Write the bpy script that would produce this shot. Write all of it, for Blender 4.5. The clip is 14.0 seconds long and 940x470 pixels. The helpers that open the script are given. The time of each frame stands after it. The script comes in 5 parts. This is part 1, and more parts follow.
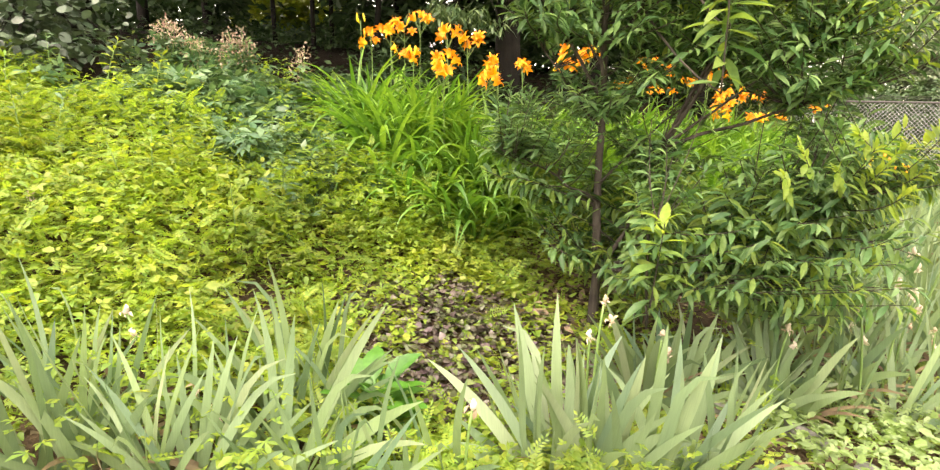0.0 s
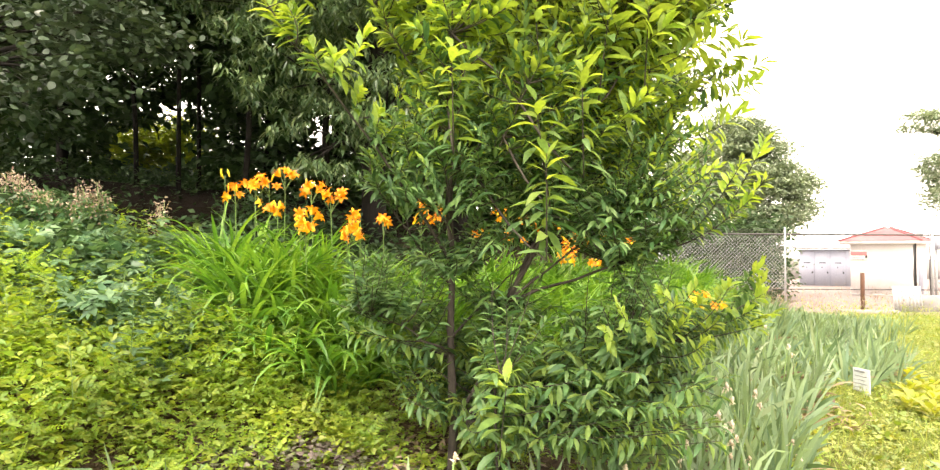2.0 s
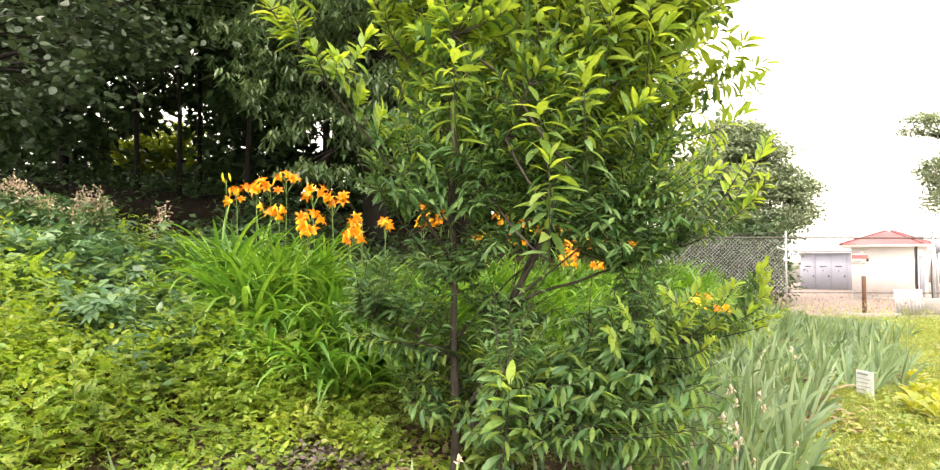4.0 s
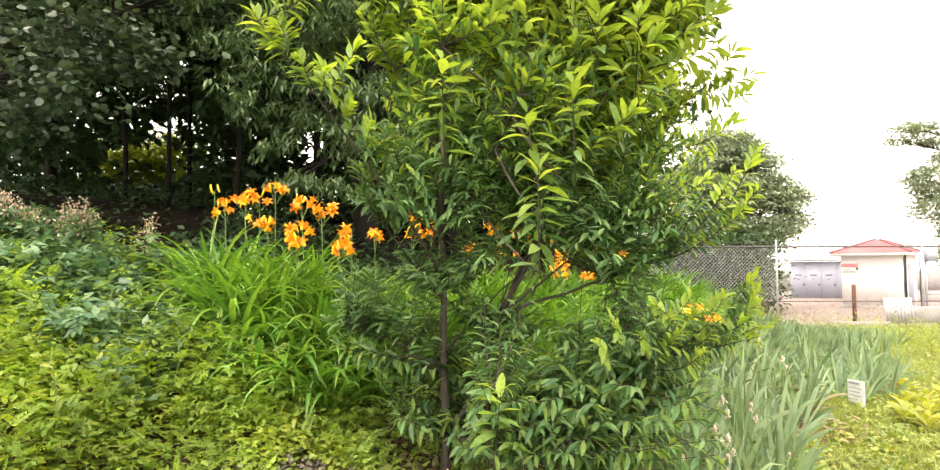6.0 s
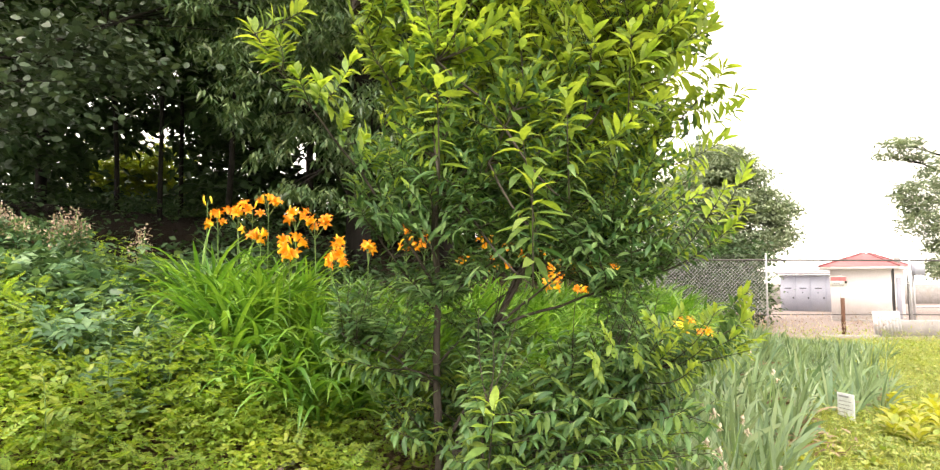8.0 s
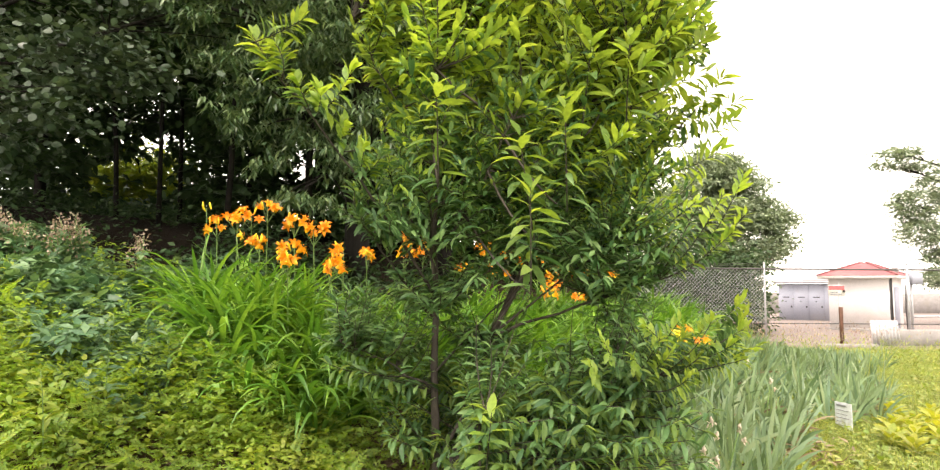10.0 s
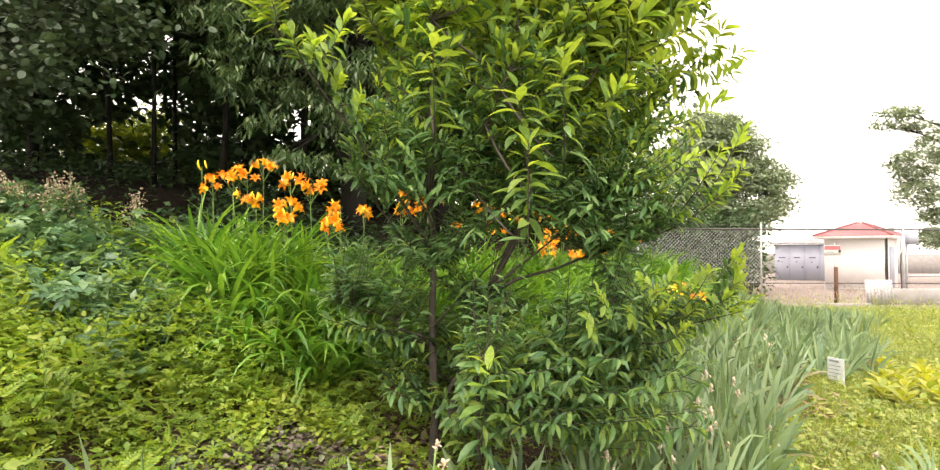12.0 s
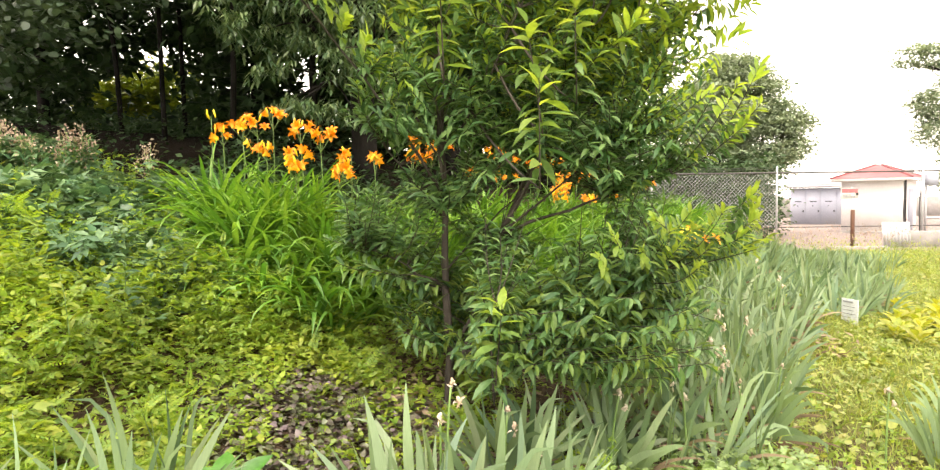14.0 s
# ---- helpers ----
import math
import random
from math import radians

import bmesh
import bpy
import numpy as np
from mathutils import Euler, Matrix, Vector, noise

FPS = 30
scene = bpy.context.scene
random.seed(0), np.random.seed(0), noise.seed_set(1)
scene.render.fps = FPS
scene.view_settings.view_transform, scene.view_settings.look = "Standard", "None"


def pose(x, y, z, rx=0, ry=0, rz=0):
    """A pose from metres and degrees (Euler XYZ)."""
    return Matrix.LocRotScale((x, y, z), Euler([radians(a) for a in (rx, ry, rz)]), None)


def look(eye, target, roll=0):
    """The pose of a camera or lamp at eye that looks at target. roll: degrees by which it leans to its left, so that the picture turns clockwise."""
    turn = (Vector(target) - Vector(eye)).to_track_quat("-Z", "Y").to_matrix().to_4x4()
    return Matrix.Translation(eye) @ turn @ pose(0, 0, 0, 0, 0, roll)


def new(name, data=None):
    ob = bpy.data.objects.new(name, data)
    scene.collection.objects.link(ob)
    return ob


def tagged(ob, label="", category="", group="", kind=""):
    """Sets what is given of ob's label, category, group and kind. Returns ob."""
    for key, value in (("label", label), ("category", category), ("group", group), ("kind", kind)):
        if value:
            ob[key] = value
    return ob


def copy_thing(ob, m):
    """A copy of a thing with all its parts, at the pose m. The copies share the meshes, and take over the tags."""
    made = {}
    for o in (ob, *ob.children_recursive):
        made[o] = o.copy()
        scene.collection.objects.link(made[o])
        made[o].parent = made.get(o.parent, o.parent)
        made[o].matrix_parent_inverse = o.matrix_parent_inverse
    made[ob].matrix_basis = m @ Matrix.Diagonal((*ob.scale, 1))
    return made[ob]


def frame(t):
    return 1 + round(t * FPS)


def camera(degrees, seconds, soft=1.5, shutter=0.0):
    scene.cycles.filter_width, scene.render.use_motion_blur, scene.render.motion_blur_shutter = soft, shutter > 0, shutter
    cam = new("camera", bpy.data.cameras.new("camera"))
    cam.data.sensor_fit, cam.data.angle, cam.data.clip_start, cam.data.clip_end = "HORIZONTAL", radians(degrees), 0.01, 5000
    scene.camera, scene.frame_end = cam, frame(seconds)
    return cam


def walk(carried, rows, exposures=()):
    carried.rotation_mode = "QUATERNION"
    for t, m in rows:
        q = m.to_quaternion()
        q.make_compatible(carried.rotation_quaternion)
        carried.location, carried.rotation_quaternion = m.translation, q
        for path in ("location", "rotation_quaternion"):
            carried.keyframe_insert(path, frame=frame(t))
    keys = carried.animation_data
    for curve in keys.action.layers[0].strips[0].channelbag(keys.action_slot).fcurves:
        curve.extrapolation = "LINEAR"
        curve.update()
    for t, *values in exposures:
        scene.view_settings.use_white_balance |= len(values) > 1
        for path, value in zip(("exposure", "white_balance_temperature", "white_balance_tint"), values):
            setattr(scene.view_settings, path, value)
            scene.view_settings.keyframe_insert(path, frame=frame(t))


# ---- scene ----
cam = camera(73, 14.0, soft=1.3)
PATH = [  # seconds, eye, yaw, pitch, roll in degrees
    (0.0, -0.117, 0.116, 1.314, 11.37, -9.91, 1.29),
    (0.5, -0.040, 0.105, 1.346, 9.45, -6.38, 0.06),
    (1.0, -0.035, 0.044, 1.378, 6.73, -3.12, -0.36),
    (1.5, -0.014, -0.004, 1.422, 3.17, -0.12, -0.10),
    (2.0, 0.001, -0.033, 1.456, 0.58, 1.88, 0.34),
    (2.2, 0.001, -0.033, 1.456, 0.28, 2.34, 0.34),
    (4.3, -0.009, -0.026, 1.440, 0.64, 2.35, 0.10),
    (4.5, -0.009, -0.026, 1.440, 0.14, 2.24, 0.10),
    (5.0, 0.001, -0.018, 1.439, -0.28, 2.32, -0.03),
    (5.5, 0.004, -0.002, 1.444, -0.11, 2.85, -0.10),
    (6.0, 0.005, -0.006, 1.448, -0.08, 3.25, -0.13),
    (6.5, 0.000, 0.000, 1.450, 0.00, 3.65, -0.15),
    (7.0, -0.002, -0.015, 1.454, -0.01, 3.99, -0.15),
    (7.5, -0.005, -0.022, 1.449, -0.31, 4.32, -0.32),
    (8.0, -0.007, -0.020, 1.452, -0.85, 4.32, 0.09),
    (8.2, -0.007, -0.020, 1.452, -1.26, 4.37, 0.09),
    (10.5, -0.006, -0.034, 1.453, -0.93, 5.01, 0.43),
    (11.0, -0.008, -0.029, 1.446, -1.20, 4.08, 0.42),
    (11.5, -0.009, -0.026, 1.436, -1.32, 2.89, 0.36),
    (12.0, -0.004, -0.022, 1.419, -1.20, 1.57, 0.16),
    (12.5, 0.001, -0.026, 1.402, -0.78, -0.12, -0.07),
    (13.0, -0.005, -0.016, 1.394, -0.55, -1.41, -0.38),
    (13.5, -0.002, -0.023, 1.393, -0.39, -2.19, -0.57),
    (14.0, 0.000, -0.013, 1.388, -0.04, -2.94, -0.79),
]


def eye_pose(x, y, z, yaw, pitch, roll):
    return pose(x, y, z, 0, 0, yaw) @ pose(0, 0, 0, 90 + pitch) @ pose(0, 0, 0, 0, 0, roll)


walk(cam, [(r[0], eye_pose(*r[1:])) for r in PATH],
     exposures=[(t, s, k, 23 if t < 2 else 20) for t, s, k in ((0.0, 1.33, 7100), (1.0, 1.42, 7100), (1.5, 1.41, 7000), (2.2, 1.26, 6850), (5.0, 1.07, 6750), (8.0, 0.97, 6700), (10.3, 0.83, 6700), (12.0, 0.83, 6700), (12.7, 0.92, 6750), (14.0, 1.05, 6800))])

# ---- light: bright overcast with a veiled sun ----
SUN_EL, SUN_AZ = radians(62), radians(205)      # azimuth clockwise from +y
world = bpy.data.worlds.new("sky")
scene.world = world
world.use_nodes = True
wn, wl = world.node_tree.nodes, world.node_tree.links
wn.clear()
sky = wn.new("ShaderNodeTexSky")
sky.sky_type, sky.sun_disc = "NISHITA", False
sky.sun_elevation, sky.sun_rotation = SUN_EL, SUN_AZ
sky.dust_density, sky.air_density = 4.0, 1.0
haze = wn.new("ShaderNodeMix")
haze.data_type = "RGBA"
haze.inputs[0].default_value = 0.8
haze.inputs[7].default_value = (20.5, 19.6, 17.4, 1)
wbg, wout = wn.new("ShaderNodeBackground"), wn.new("ShaderNodeOutputWorld")
wbg.inputs[1].default_value = 0.12
wl.new(sky.outputs[0], haze.inputs[6])
wl.new(haze.outputs[2], wbg.inputs[0])
wl.new(wbg.outputs[0], wout.inputs[0])

sun = new("sun", bpy.data.lights.new("sun", "SUN"))
sun.data.energy, sun.data.angle, sun.data.color = 2.0, radians(25), (1.0, 0.93, 0.78)
sun.matrix_world = look((math.sin(SUN_AZ) * math.cos(SUN_EL) * 20, math.cos(SUN_AZ) * math.cos(SUN_EL) * 20, math.sin(SUN_EL) * 20), (0, 0, 0))

rng = np.random.default_rng(7)


# ---- materials ----
class Nodes:
    """A small helper round one node material."""

    def __init__(self, name):
        self.mat = bpy.data.materials.new(name)
        self.mat.use_nodes = True
        self.tree = self.mat.node_tree
        self.tree.nodes.clear()
        self.out = self.add("ShaderNodeOutputMaterial")

    def add(self, kind, **inputs):
        n = self.tree.nodes.new(kind)
        for key, value in inputs.items():
            n.inputs[key.replace("_", " ")].default_value = value
        return n

    def link(self, a, b):
        self.tree.links.new(a, b)

    def noise(self, scale, detail=4.0, space="Object", rough=0.55):
        co = self.add("ShaderNodeTexCoord")
        n = self.add("ShaderNodeTexNoise", Scale=scale, Detail=detail, Roughness=rough)
        if space == "World":
            geo = self.add("ShaderNodeNewGeometry")
            self.link(geo.outputs["Position"], n.inputs["Vector"])
        else:
            self.link(co.outputs[space], n.inputs["Vector"])
        return n

    def ramp(self, source, stops):
        r = self.add("ShaderNodeValToRGB")
        els = r.color_ramp.elements
        while len(els) < len(stops):
            els.new(0.5)
        for e, (p, c) in zip(els, stops):
            e.position, e.color = p, (*c, 1)
        self.link(source, r.inputs[0])
        return r

    def math(self, op, a, b=0.0):
        m = self.add("ShaderNodeMath")
        m.operation = op
        for n, v in enumerate((a, b)):
            if isinstance(v, (int, float)):
                m.inputs[n].default_value = v
            else:
                self.link(v, m.inputs[n])
        return m.outputs[0]

    def mix(self, fac, a, b, blend="MIX"):
        m = self.add("ShaderNodeMix")
        m.data_type, m.blend_type = "RGBA", blend
        for n, v in ((0, fac), (6, a), (7, b)):
            if isinstance(v, (int, float)):
                m.inputs[n].default_value = v
            elif isinstance(v, tuple):
                m.inputs[n].default_value = (*v, 1)
            else:
                self.link(v, m.inputs[n])
        return m.outputs[2]

    def bump(self, height, strength, distance, bsdf):
        b = self.add("ShaderNodeBump", Strength=strength, Distance=distance)
        self.link(height, b.inputs["Height"])
        self.link(b.outputs[0], bsdf.inputs["Normal"])


def leaf_material(name, colours, through_colour, rough=0.5, clear=0.3, patch=0.8, spots=None, sheen=0.5, streak=False):
    """Living leaf: colour by leaf, patches by place, blotches within a leaf, light let through."""
    m = Nodes(name)
    geo, info = m.add("ShaderNodeNewGeometry"), m.add("ShaderNodeObjectInfo")
    each = m.math("FRACT", m.math("ADD", geo.outputs["Random Per Island"], info.outputs["Random"]))
    steps = [(n / max(1, len(colours) - 1), c) for n, c in enumerate(colours)]
    own = m.ramp(each, steps).outputs[0]
    wide = m.noise(1.6, 2.0, "World")
    tone = m.ramp(wide.outputs[0], [(0.3, (1 - 0.35 * patch,) * 3), (0.7, (1 + 0.35 * patch,) * 3)]).outputs[0]
    col = m.mix(1.0, own, tone, "MULTIPLY")
    fine = m.noise(45, 3.0, "World")
    if streak:
        co, mp = m.add("ShaderNodeTexCoord"), m.add("ShaderNodeMapping")
        mp.inputs["Scale"].default_value = (5, 5, 0.12)
        m.link(co.outputs["Object"], mp.inputs[0])
        m.link(mp.outputs[0], fine.inputs["Vector"])
    col = m.mix(1.0, col, m.ramp(fine.outputs[0], [(0.3, (0.9, 0.91, 0.9) if streak else (0.78, 0.8, 0.78)), (0.7, (1.09, 1.08, 1.05) if streak else (1.18, 1.15, 1.1))]).outputs[0], "MULTIPLY")
    if spots:
        blot = m.noise(30, 2.0, "World")
        mask = m.ramp(blot.outputs[0], [(0.62, (0, 0, 0)), (0.72, (1, 1, 1))]).outputs[0]
        col = m.mix(mask, col, spots)
    b = m.add("ShaderNodeBsdfPrincipled", Roughness=rough)
    b.inputs["Specular IOR Level"].default_value = sheen
    m.link(col, b.inputs["Base Color"])
    m.bump(fine.outputs[0], 0.25, 0.004, b)
    t = m.add("ShaderNodeBsdfTranslucent")
    m.link(m.mix(1.0, col, through_colour, "MULTIPLY"), t.inputs[0])
    mix = m.add("ShaderNodeMixShader")
    mix.inputs[0].default_value = clear
    m.link(b.outputs[0], mix.inputs[1])
    m.link(t.outputs[0], mix.inputs[2])
    m.link(mix.outputs[0], m.out.inputs[0])
    return m.mat


def solid_material(name, colours, scale=6.0, rough=0.7, metal=0.0, bump=0.3, depth=0.01, grime=None, fine=60.0, space="Object"):
    """Rough matter: two scales of tone, relief and an optional grime colour."""
    m = Nodes(name)
    big, small = m.noise(scale, 5.0, space), m.noise(fine, 4.0, space)
    col = m.ramp(big.outputs[0], [(0.3 + 0.4 * n / max(1, len(colours) - 1), c) for n, c in enumerate(colours)]).outputs[0]
    col = m.mix(1.0, col, m.ramp(small.outputs[0], [(0.3, (0.8,) * 3), (0.7, (1.15,) * 3)]).outputs[0], "MULTIPLY")
    if grime:
        stain = m.noise(scale * 0.45, 6.0, space, 0.7)
        col = m.mix(m.ramp(stain.outputs[0], [(0.5, (0, 0, 0)), (0.72, (0.8, 0.8, 0.8))]).outputs[0], col, grime)
    b = m.add("ShaderNodeBsdfPrincipled", Roughness=rough, Metallic=metal)
    m.link(col, b.inputs["Base Color"])
    m.bump(m.math("ADD", big.outputs[0], m.math("MULTIPLY", small.outputs[0], 0.4)), bump, depth, b)
    m.link(b.outputs[0], m.out.inputs[0])
    return m.mat


def bark_material(name, dark, light, stretch=0.15):
    m = Nodes(name)
    co, mp = m.add("ShaderNodeTexCoord"), m.add("ShaderNodeMapping")
    mp.inputs["Scale"].default_value = (1, 1, stretch)
    n = m.add("ShaderNodeTexNoise", Scale=40.0, Detail=6.0, Roughness=0.65)
    m.link(co.outputs["Object"], mp.inputs[0])
    m.link(mp.outputs[0], n.inputs["Vector"])
    spots = m.noise(9.0, 3.0)
    col = m.mix(0.5, m.ramp(n.outputs[0], [(0.3, dark), (0.7, light)]).outputs[0], m.ramp(spots.outputs[0], [(0.35, dark), (0.7, light)]).outputs[0])
    b = m.add("ShaderNodeBsdfPrincipled", Roughness=0.85)
    b.inputs["Specular IOR Level"].default_value = 0.15
    m.link(col, b.inputs["Base Color"])
    m.bump(n.outputs[0], 0.7, 0.01, b)
    m.link(b.outputs[0], m.out.inputs[0])
    return m.mat


def petal_material(name, throat, middle, tip, reach):
    """Tepals that go from throat to tip colour with the distance from the flower's heart."""
    m = Nodes(name)
    co, ln, info = m.add("ShaderNodeTexCoord"), m.add("ShaderNodeVectorMath"), m.add("ShaderNodeObjectInfo")
    ln.operation = "LENGTH"
    m.link(co.outputs["Object"], ln.inputs[0])
    far = m.math("DIVIDE", ln.outputs["Value"], reach)
    col = m.ramp(far, [(0.25, throat), (0.55, middle), (0.95, tip)]).outputs[0]
    col = m.mix(1.0, col, m.ramp(info.outputs["Random"], [(0, (0.9, 0.75, 0.7)), (1, (1.05, 1.2, 1.0))]).outputs[0], "MULTIPLY")
    streak = m.noise(70, 3.0)
    col = m.mix(1.0, col, m.ramp(streak.outputs[0], [(0.3, (0.85, 0.78, 0.7)), (0.7, (1.1, 1.1, 1.0))]).outputs[0], "MULTIPLY")
    b, t, mix = m.add("ShaderNodeBsdfPrincipled", Roughness=0.5), m.add("ShaderNodeBsdfTranslucent"), m.add("ShaderNodeMixShader")
    m.link(col, b.inputs["Base Color"])
    m.link(col, t.inputs[0])
    mix.inputs[0].default_value = 0.35
    m.link(b.outputs[0], mix.inputs[1])
    m.link(t.outputs[0], mix.inputs[2])
    m.link(mix.outputs[0], m.out.inputs[0])
    return m.mat


YELLOWISH = (1.5, 1.35, 0.5)
M_WEED = leaf_material("weed_leaf", [(0.145, 0.258, 0.034), (0.22, 0.33, 0.045), (0.28, 0.37, 0.05), (0.165, 0.30, 0.06), (0.245, 0.35, 0.047)], (1.4, 1.35, 0.55), 0.48, 0.5)
M_WEED_COOL = leaf_material("cool_weed_leaf", [(0.05, 0.12, 0.056), (0.09, 0.178, 0.085), (0.15, 0.245, 0.115)], (1.4, 1.35, 0.7), 0.42, 0.28, sheen=0.45)
M_WEED_YELLOW = leaf_material("yellow_weed_leaf", [(0.22, 0.30, 0.036), (0.28, 0.335, 0.045), (0.185, 0.28, 0.04)], (1.4, 1.35, 0.5), 0.5, 0.42)
M_PURPLE = leaf_material("purple_leaf", [(0.072, 0.047, 0.052), (0.117, 0.088, 0.091), (0.098, 0.124, 0.058), (0.15, 0.12, 0.114), (0.156, 0.234, 0.058)], (1.4, 0.7, 0.8), 0.38, 0.15)
M_IRIS = leaf_material("iris_leaf", [(0.075, 0.135, 0.06), (0.145, 0.22, 0.12), (0.195, 0.28, 0.14), (0.115, 0.195, 0.13), (0.19, 0.275, 0.125), (0.17, 0.25, 0.13), (0.20, 0.29, 0.16), (0.25, 0.315, 0.185)], (1.35, 1.3, 0.65), 0.4, 0.25, streak=True)
M_DRY = leaf_material("dry_leaf", [(0.22, 0.16, 0.10), (0.32, 0.26, 0.17), (0.15, 0.10, 0.07)], (1.2, 1.0, 0.7), 0.8, 0.2)
M_LILY = leaf_material("daylily_leaf", [(0.055, 0.155, 0.022), (0.12, 0.265, 0.034), (0.205, 0.36, 0.05)], (1.35, 1.35, 0.6), 0.42, 0.35)
M_STEM = leaf_material("green_stem", [(0.12, 0.22, 0.05), (0.17, 0.27, 0.08)], YELLOWISH, 0.5, 0.1)
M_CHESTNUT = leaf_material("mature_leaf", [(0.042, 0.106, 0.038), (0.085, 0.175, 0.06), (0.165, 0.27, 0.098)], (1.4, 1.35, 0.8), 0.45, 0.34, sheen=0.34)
# Paler leaves of mid and young age; crown light is in their colour too.
M_MID_LIT = leaf_material("mid_and_lit_leaf", [(0.10, 0.19, 0.055), (0.155, 0.255, 0.066), (0.23, 0.325, 0.08)], (1.5, 1.35, 0.65), 0.5, 0.52, sheen=0.35)
M_YOUNG_LIT = leaf_material("young_and_lit_leaf", [(0.22, 0.345, 0.055), (0.30, 0.42, 0.07), (0.17, 0.30, 0.05)], (1.55, 1.35, 0.65), 0.45, 0.55)
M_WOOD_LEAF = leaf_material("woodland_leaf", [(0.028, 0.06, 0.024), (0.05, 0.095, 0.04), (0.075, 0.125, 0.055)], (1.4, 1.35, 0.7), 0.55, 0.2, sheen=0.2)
M_ROUND = leaf_material("round_leaf", [(0.034, 0.06, 0.034), (0.06, 0.095, 0.055), (0.10, 0.14, 0.09)], (1.4, 1.35, 0.7), 0.38, 0.12, sheen=0.5)
M_DROOP = leaf_material("drooping_leaf", [(0.042, 0.092, 0.038), (0.095, 0.16, 0.07), (0.18, 0.245, 0.12)], (1.4, 1.35, 0.7), 0.36, 0.25, sheen=0.6)
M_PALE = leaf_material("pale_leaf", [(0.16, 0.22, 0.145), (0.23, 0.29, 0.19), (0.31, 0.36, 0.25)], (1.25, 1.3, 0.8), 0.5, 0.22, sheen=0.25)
M_HUSK = leaf_material("seed_husk", [(0.28, 0.20, 0.15), (0.46, 0.40, 0.30), (0.20, 0.11, 0.09)], (1.2, 1.0, 0.8), 0.8, 0.2)
M_PAPERY = leaf_material("withered_petal", [(0.52, 0.45, 0.36), (0.64, 0.57, 0.48), (0.42, 0.32, 0.22)], (1.1, 1.0, 0.85), 0.8, 0.2)
M_GRASS = leaf_material("lawn_grass", [(0.15, 0.24, 0.04), (0.23, 0.30, 0.055), (0.33, 0.34, 0.095)], YELLOWISH, 0.5, 0.3)
M_SCALLOP = leaf_material("scalloped_leaf", [(0.18, 0.275, 0.105), (0.24, 0.335, 0.14), (0.20, 0.315, 0.085)], (1.3, 1.3, 0.65), 0.5, 0.32)
M_ORANGE = petal_material("orange_tepal", (0.95, 0.66, 0.03), (0.95, 0.44, 0.015), (0.94, 0.36, 0.012), 0.075)
M_LEMON = petal_material("yellow_tepal", (0.9, 0.75, 0.05), (0.95, 0.80, 0.06), (0.95, 0.82, 0.1), 0.075)
M_BARK = bark_material("sapling_bark", (0.022, 0.019, 0.016), (0.10, 0.085, 0.07))
# Kept near black so the colour itself holds the wood's shade.
M_BARK_DARK = bark_material("shaded_woodland_bark", (0.007, 0.006, 0.005), (0.022, 0.019, 0.016))
M_STEEL = solid_material("galvanised_steel", [(0.38, 0.39, 0.40), (0.5, 0.5, 0.51)], 5.0, 0.5, 0.6, 0.1, 0.002)
M_DULL = solid_material("dull_weathered_steel", [(0.06, 0.058, 0.055), (0.11, 0.105, 0.10)], 4.0, 0.7, 0.2, 0.2, 0.002)
M_WIRE = solid_material("fence_wire", [(0.4, 0.41, 0.42), (0.5, 0.5, 0.51)], 3.0, 0.5, 0.3, 0.0, 0.001)
M_CREAM = solid_material("cream_render", [(0.73, 0.70, 0.69), (0.79, 0.765, 0.76)], 0.8, 0.9, 0, 0.2, 0.005, (0.60, 0.56, 0.53), 40.0)
M_ROOF = solid_material("red_roof_sheet", [(0.25, 0.075, 0.08), (0.31, 0.115, 0.12)], 1.5, 0.85, 0, 0.2, 0.004, (0.29, 0.16, 0.155))
M_WHITE = solid_material("white_paint", [(0.72, 0.71, 0.69), (0.8, 0.79, 0.77)], 2.0, 0.6, 0, 0.15, 0.003, (0.6, 0.56, 0.5))
M_GREY = solid_material("grey_painted_steel", [(0.33, 0.355, 0.43), (0.40, 0.425, 0.50)], 1.0, 0.55, 0.1, 0.15, 0.003, (0.32, 0.32, 0.34))
M_BLACK = solid_material("black_rubber", [(0.02, 0.02, 0.02), (0.05, 0.05, 0.05)], 5.0, 0.6, 0, 0.2, 0.003)
M_RUST = solid_material("rusty_steel", [(0.09, 0.045, 0.03), (0.17, 0.085, 0.05)], 8.0, 0.85, 0.1, 0.5, 0.004)
M_RED = solid_material("red_paint", [(0.48, 0.10, 0.11), (0.55, 0.15, 0.15)], 6.0, 0.5, 0, 0.1, 0.002)
M_ZINC = solid_material("weathered_sheet", [(0.36, 0.36, 0.375), (0.48, 0.48, 0.495)], 2.5, 0.6, 0.2, 0.2, 0.004, (0.31, 0.29, 0.27))
M_CONCRETE = solid_material("concrete", [(0.23, 0.22, 0.21), (0.32, 0.305, 0.295)], 3.0, 0.9, 0, 0.4, 0.006, (0.26, 0.24, 0.21))
M_STONE = solid_material("grey_stone", [(0.13, 0.13, 0.12), (0.22, 0.22, 0.20)], 9.0, 0.9, 0, 0.6, 0.01, (0.2, 0.22, 0.14))
M_CARD = solid_material("white_plastic_card", [(0.60, 0.63, 0.66), (0.70, 0.73, 0.76)], 12.0, 0.45, 0, 0.1, 0.001)
M_INK = solid_material("grey_ink", [(0.2, 0.21, 0.23), (0.28, 0.29, 0.31)], 20.0, 0.6, 0, 0.0, 0.001)


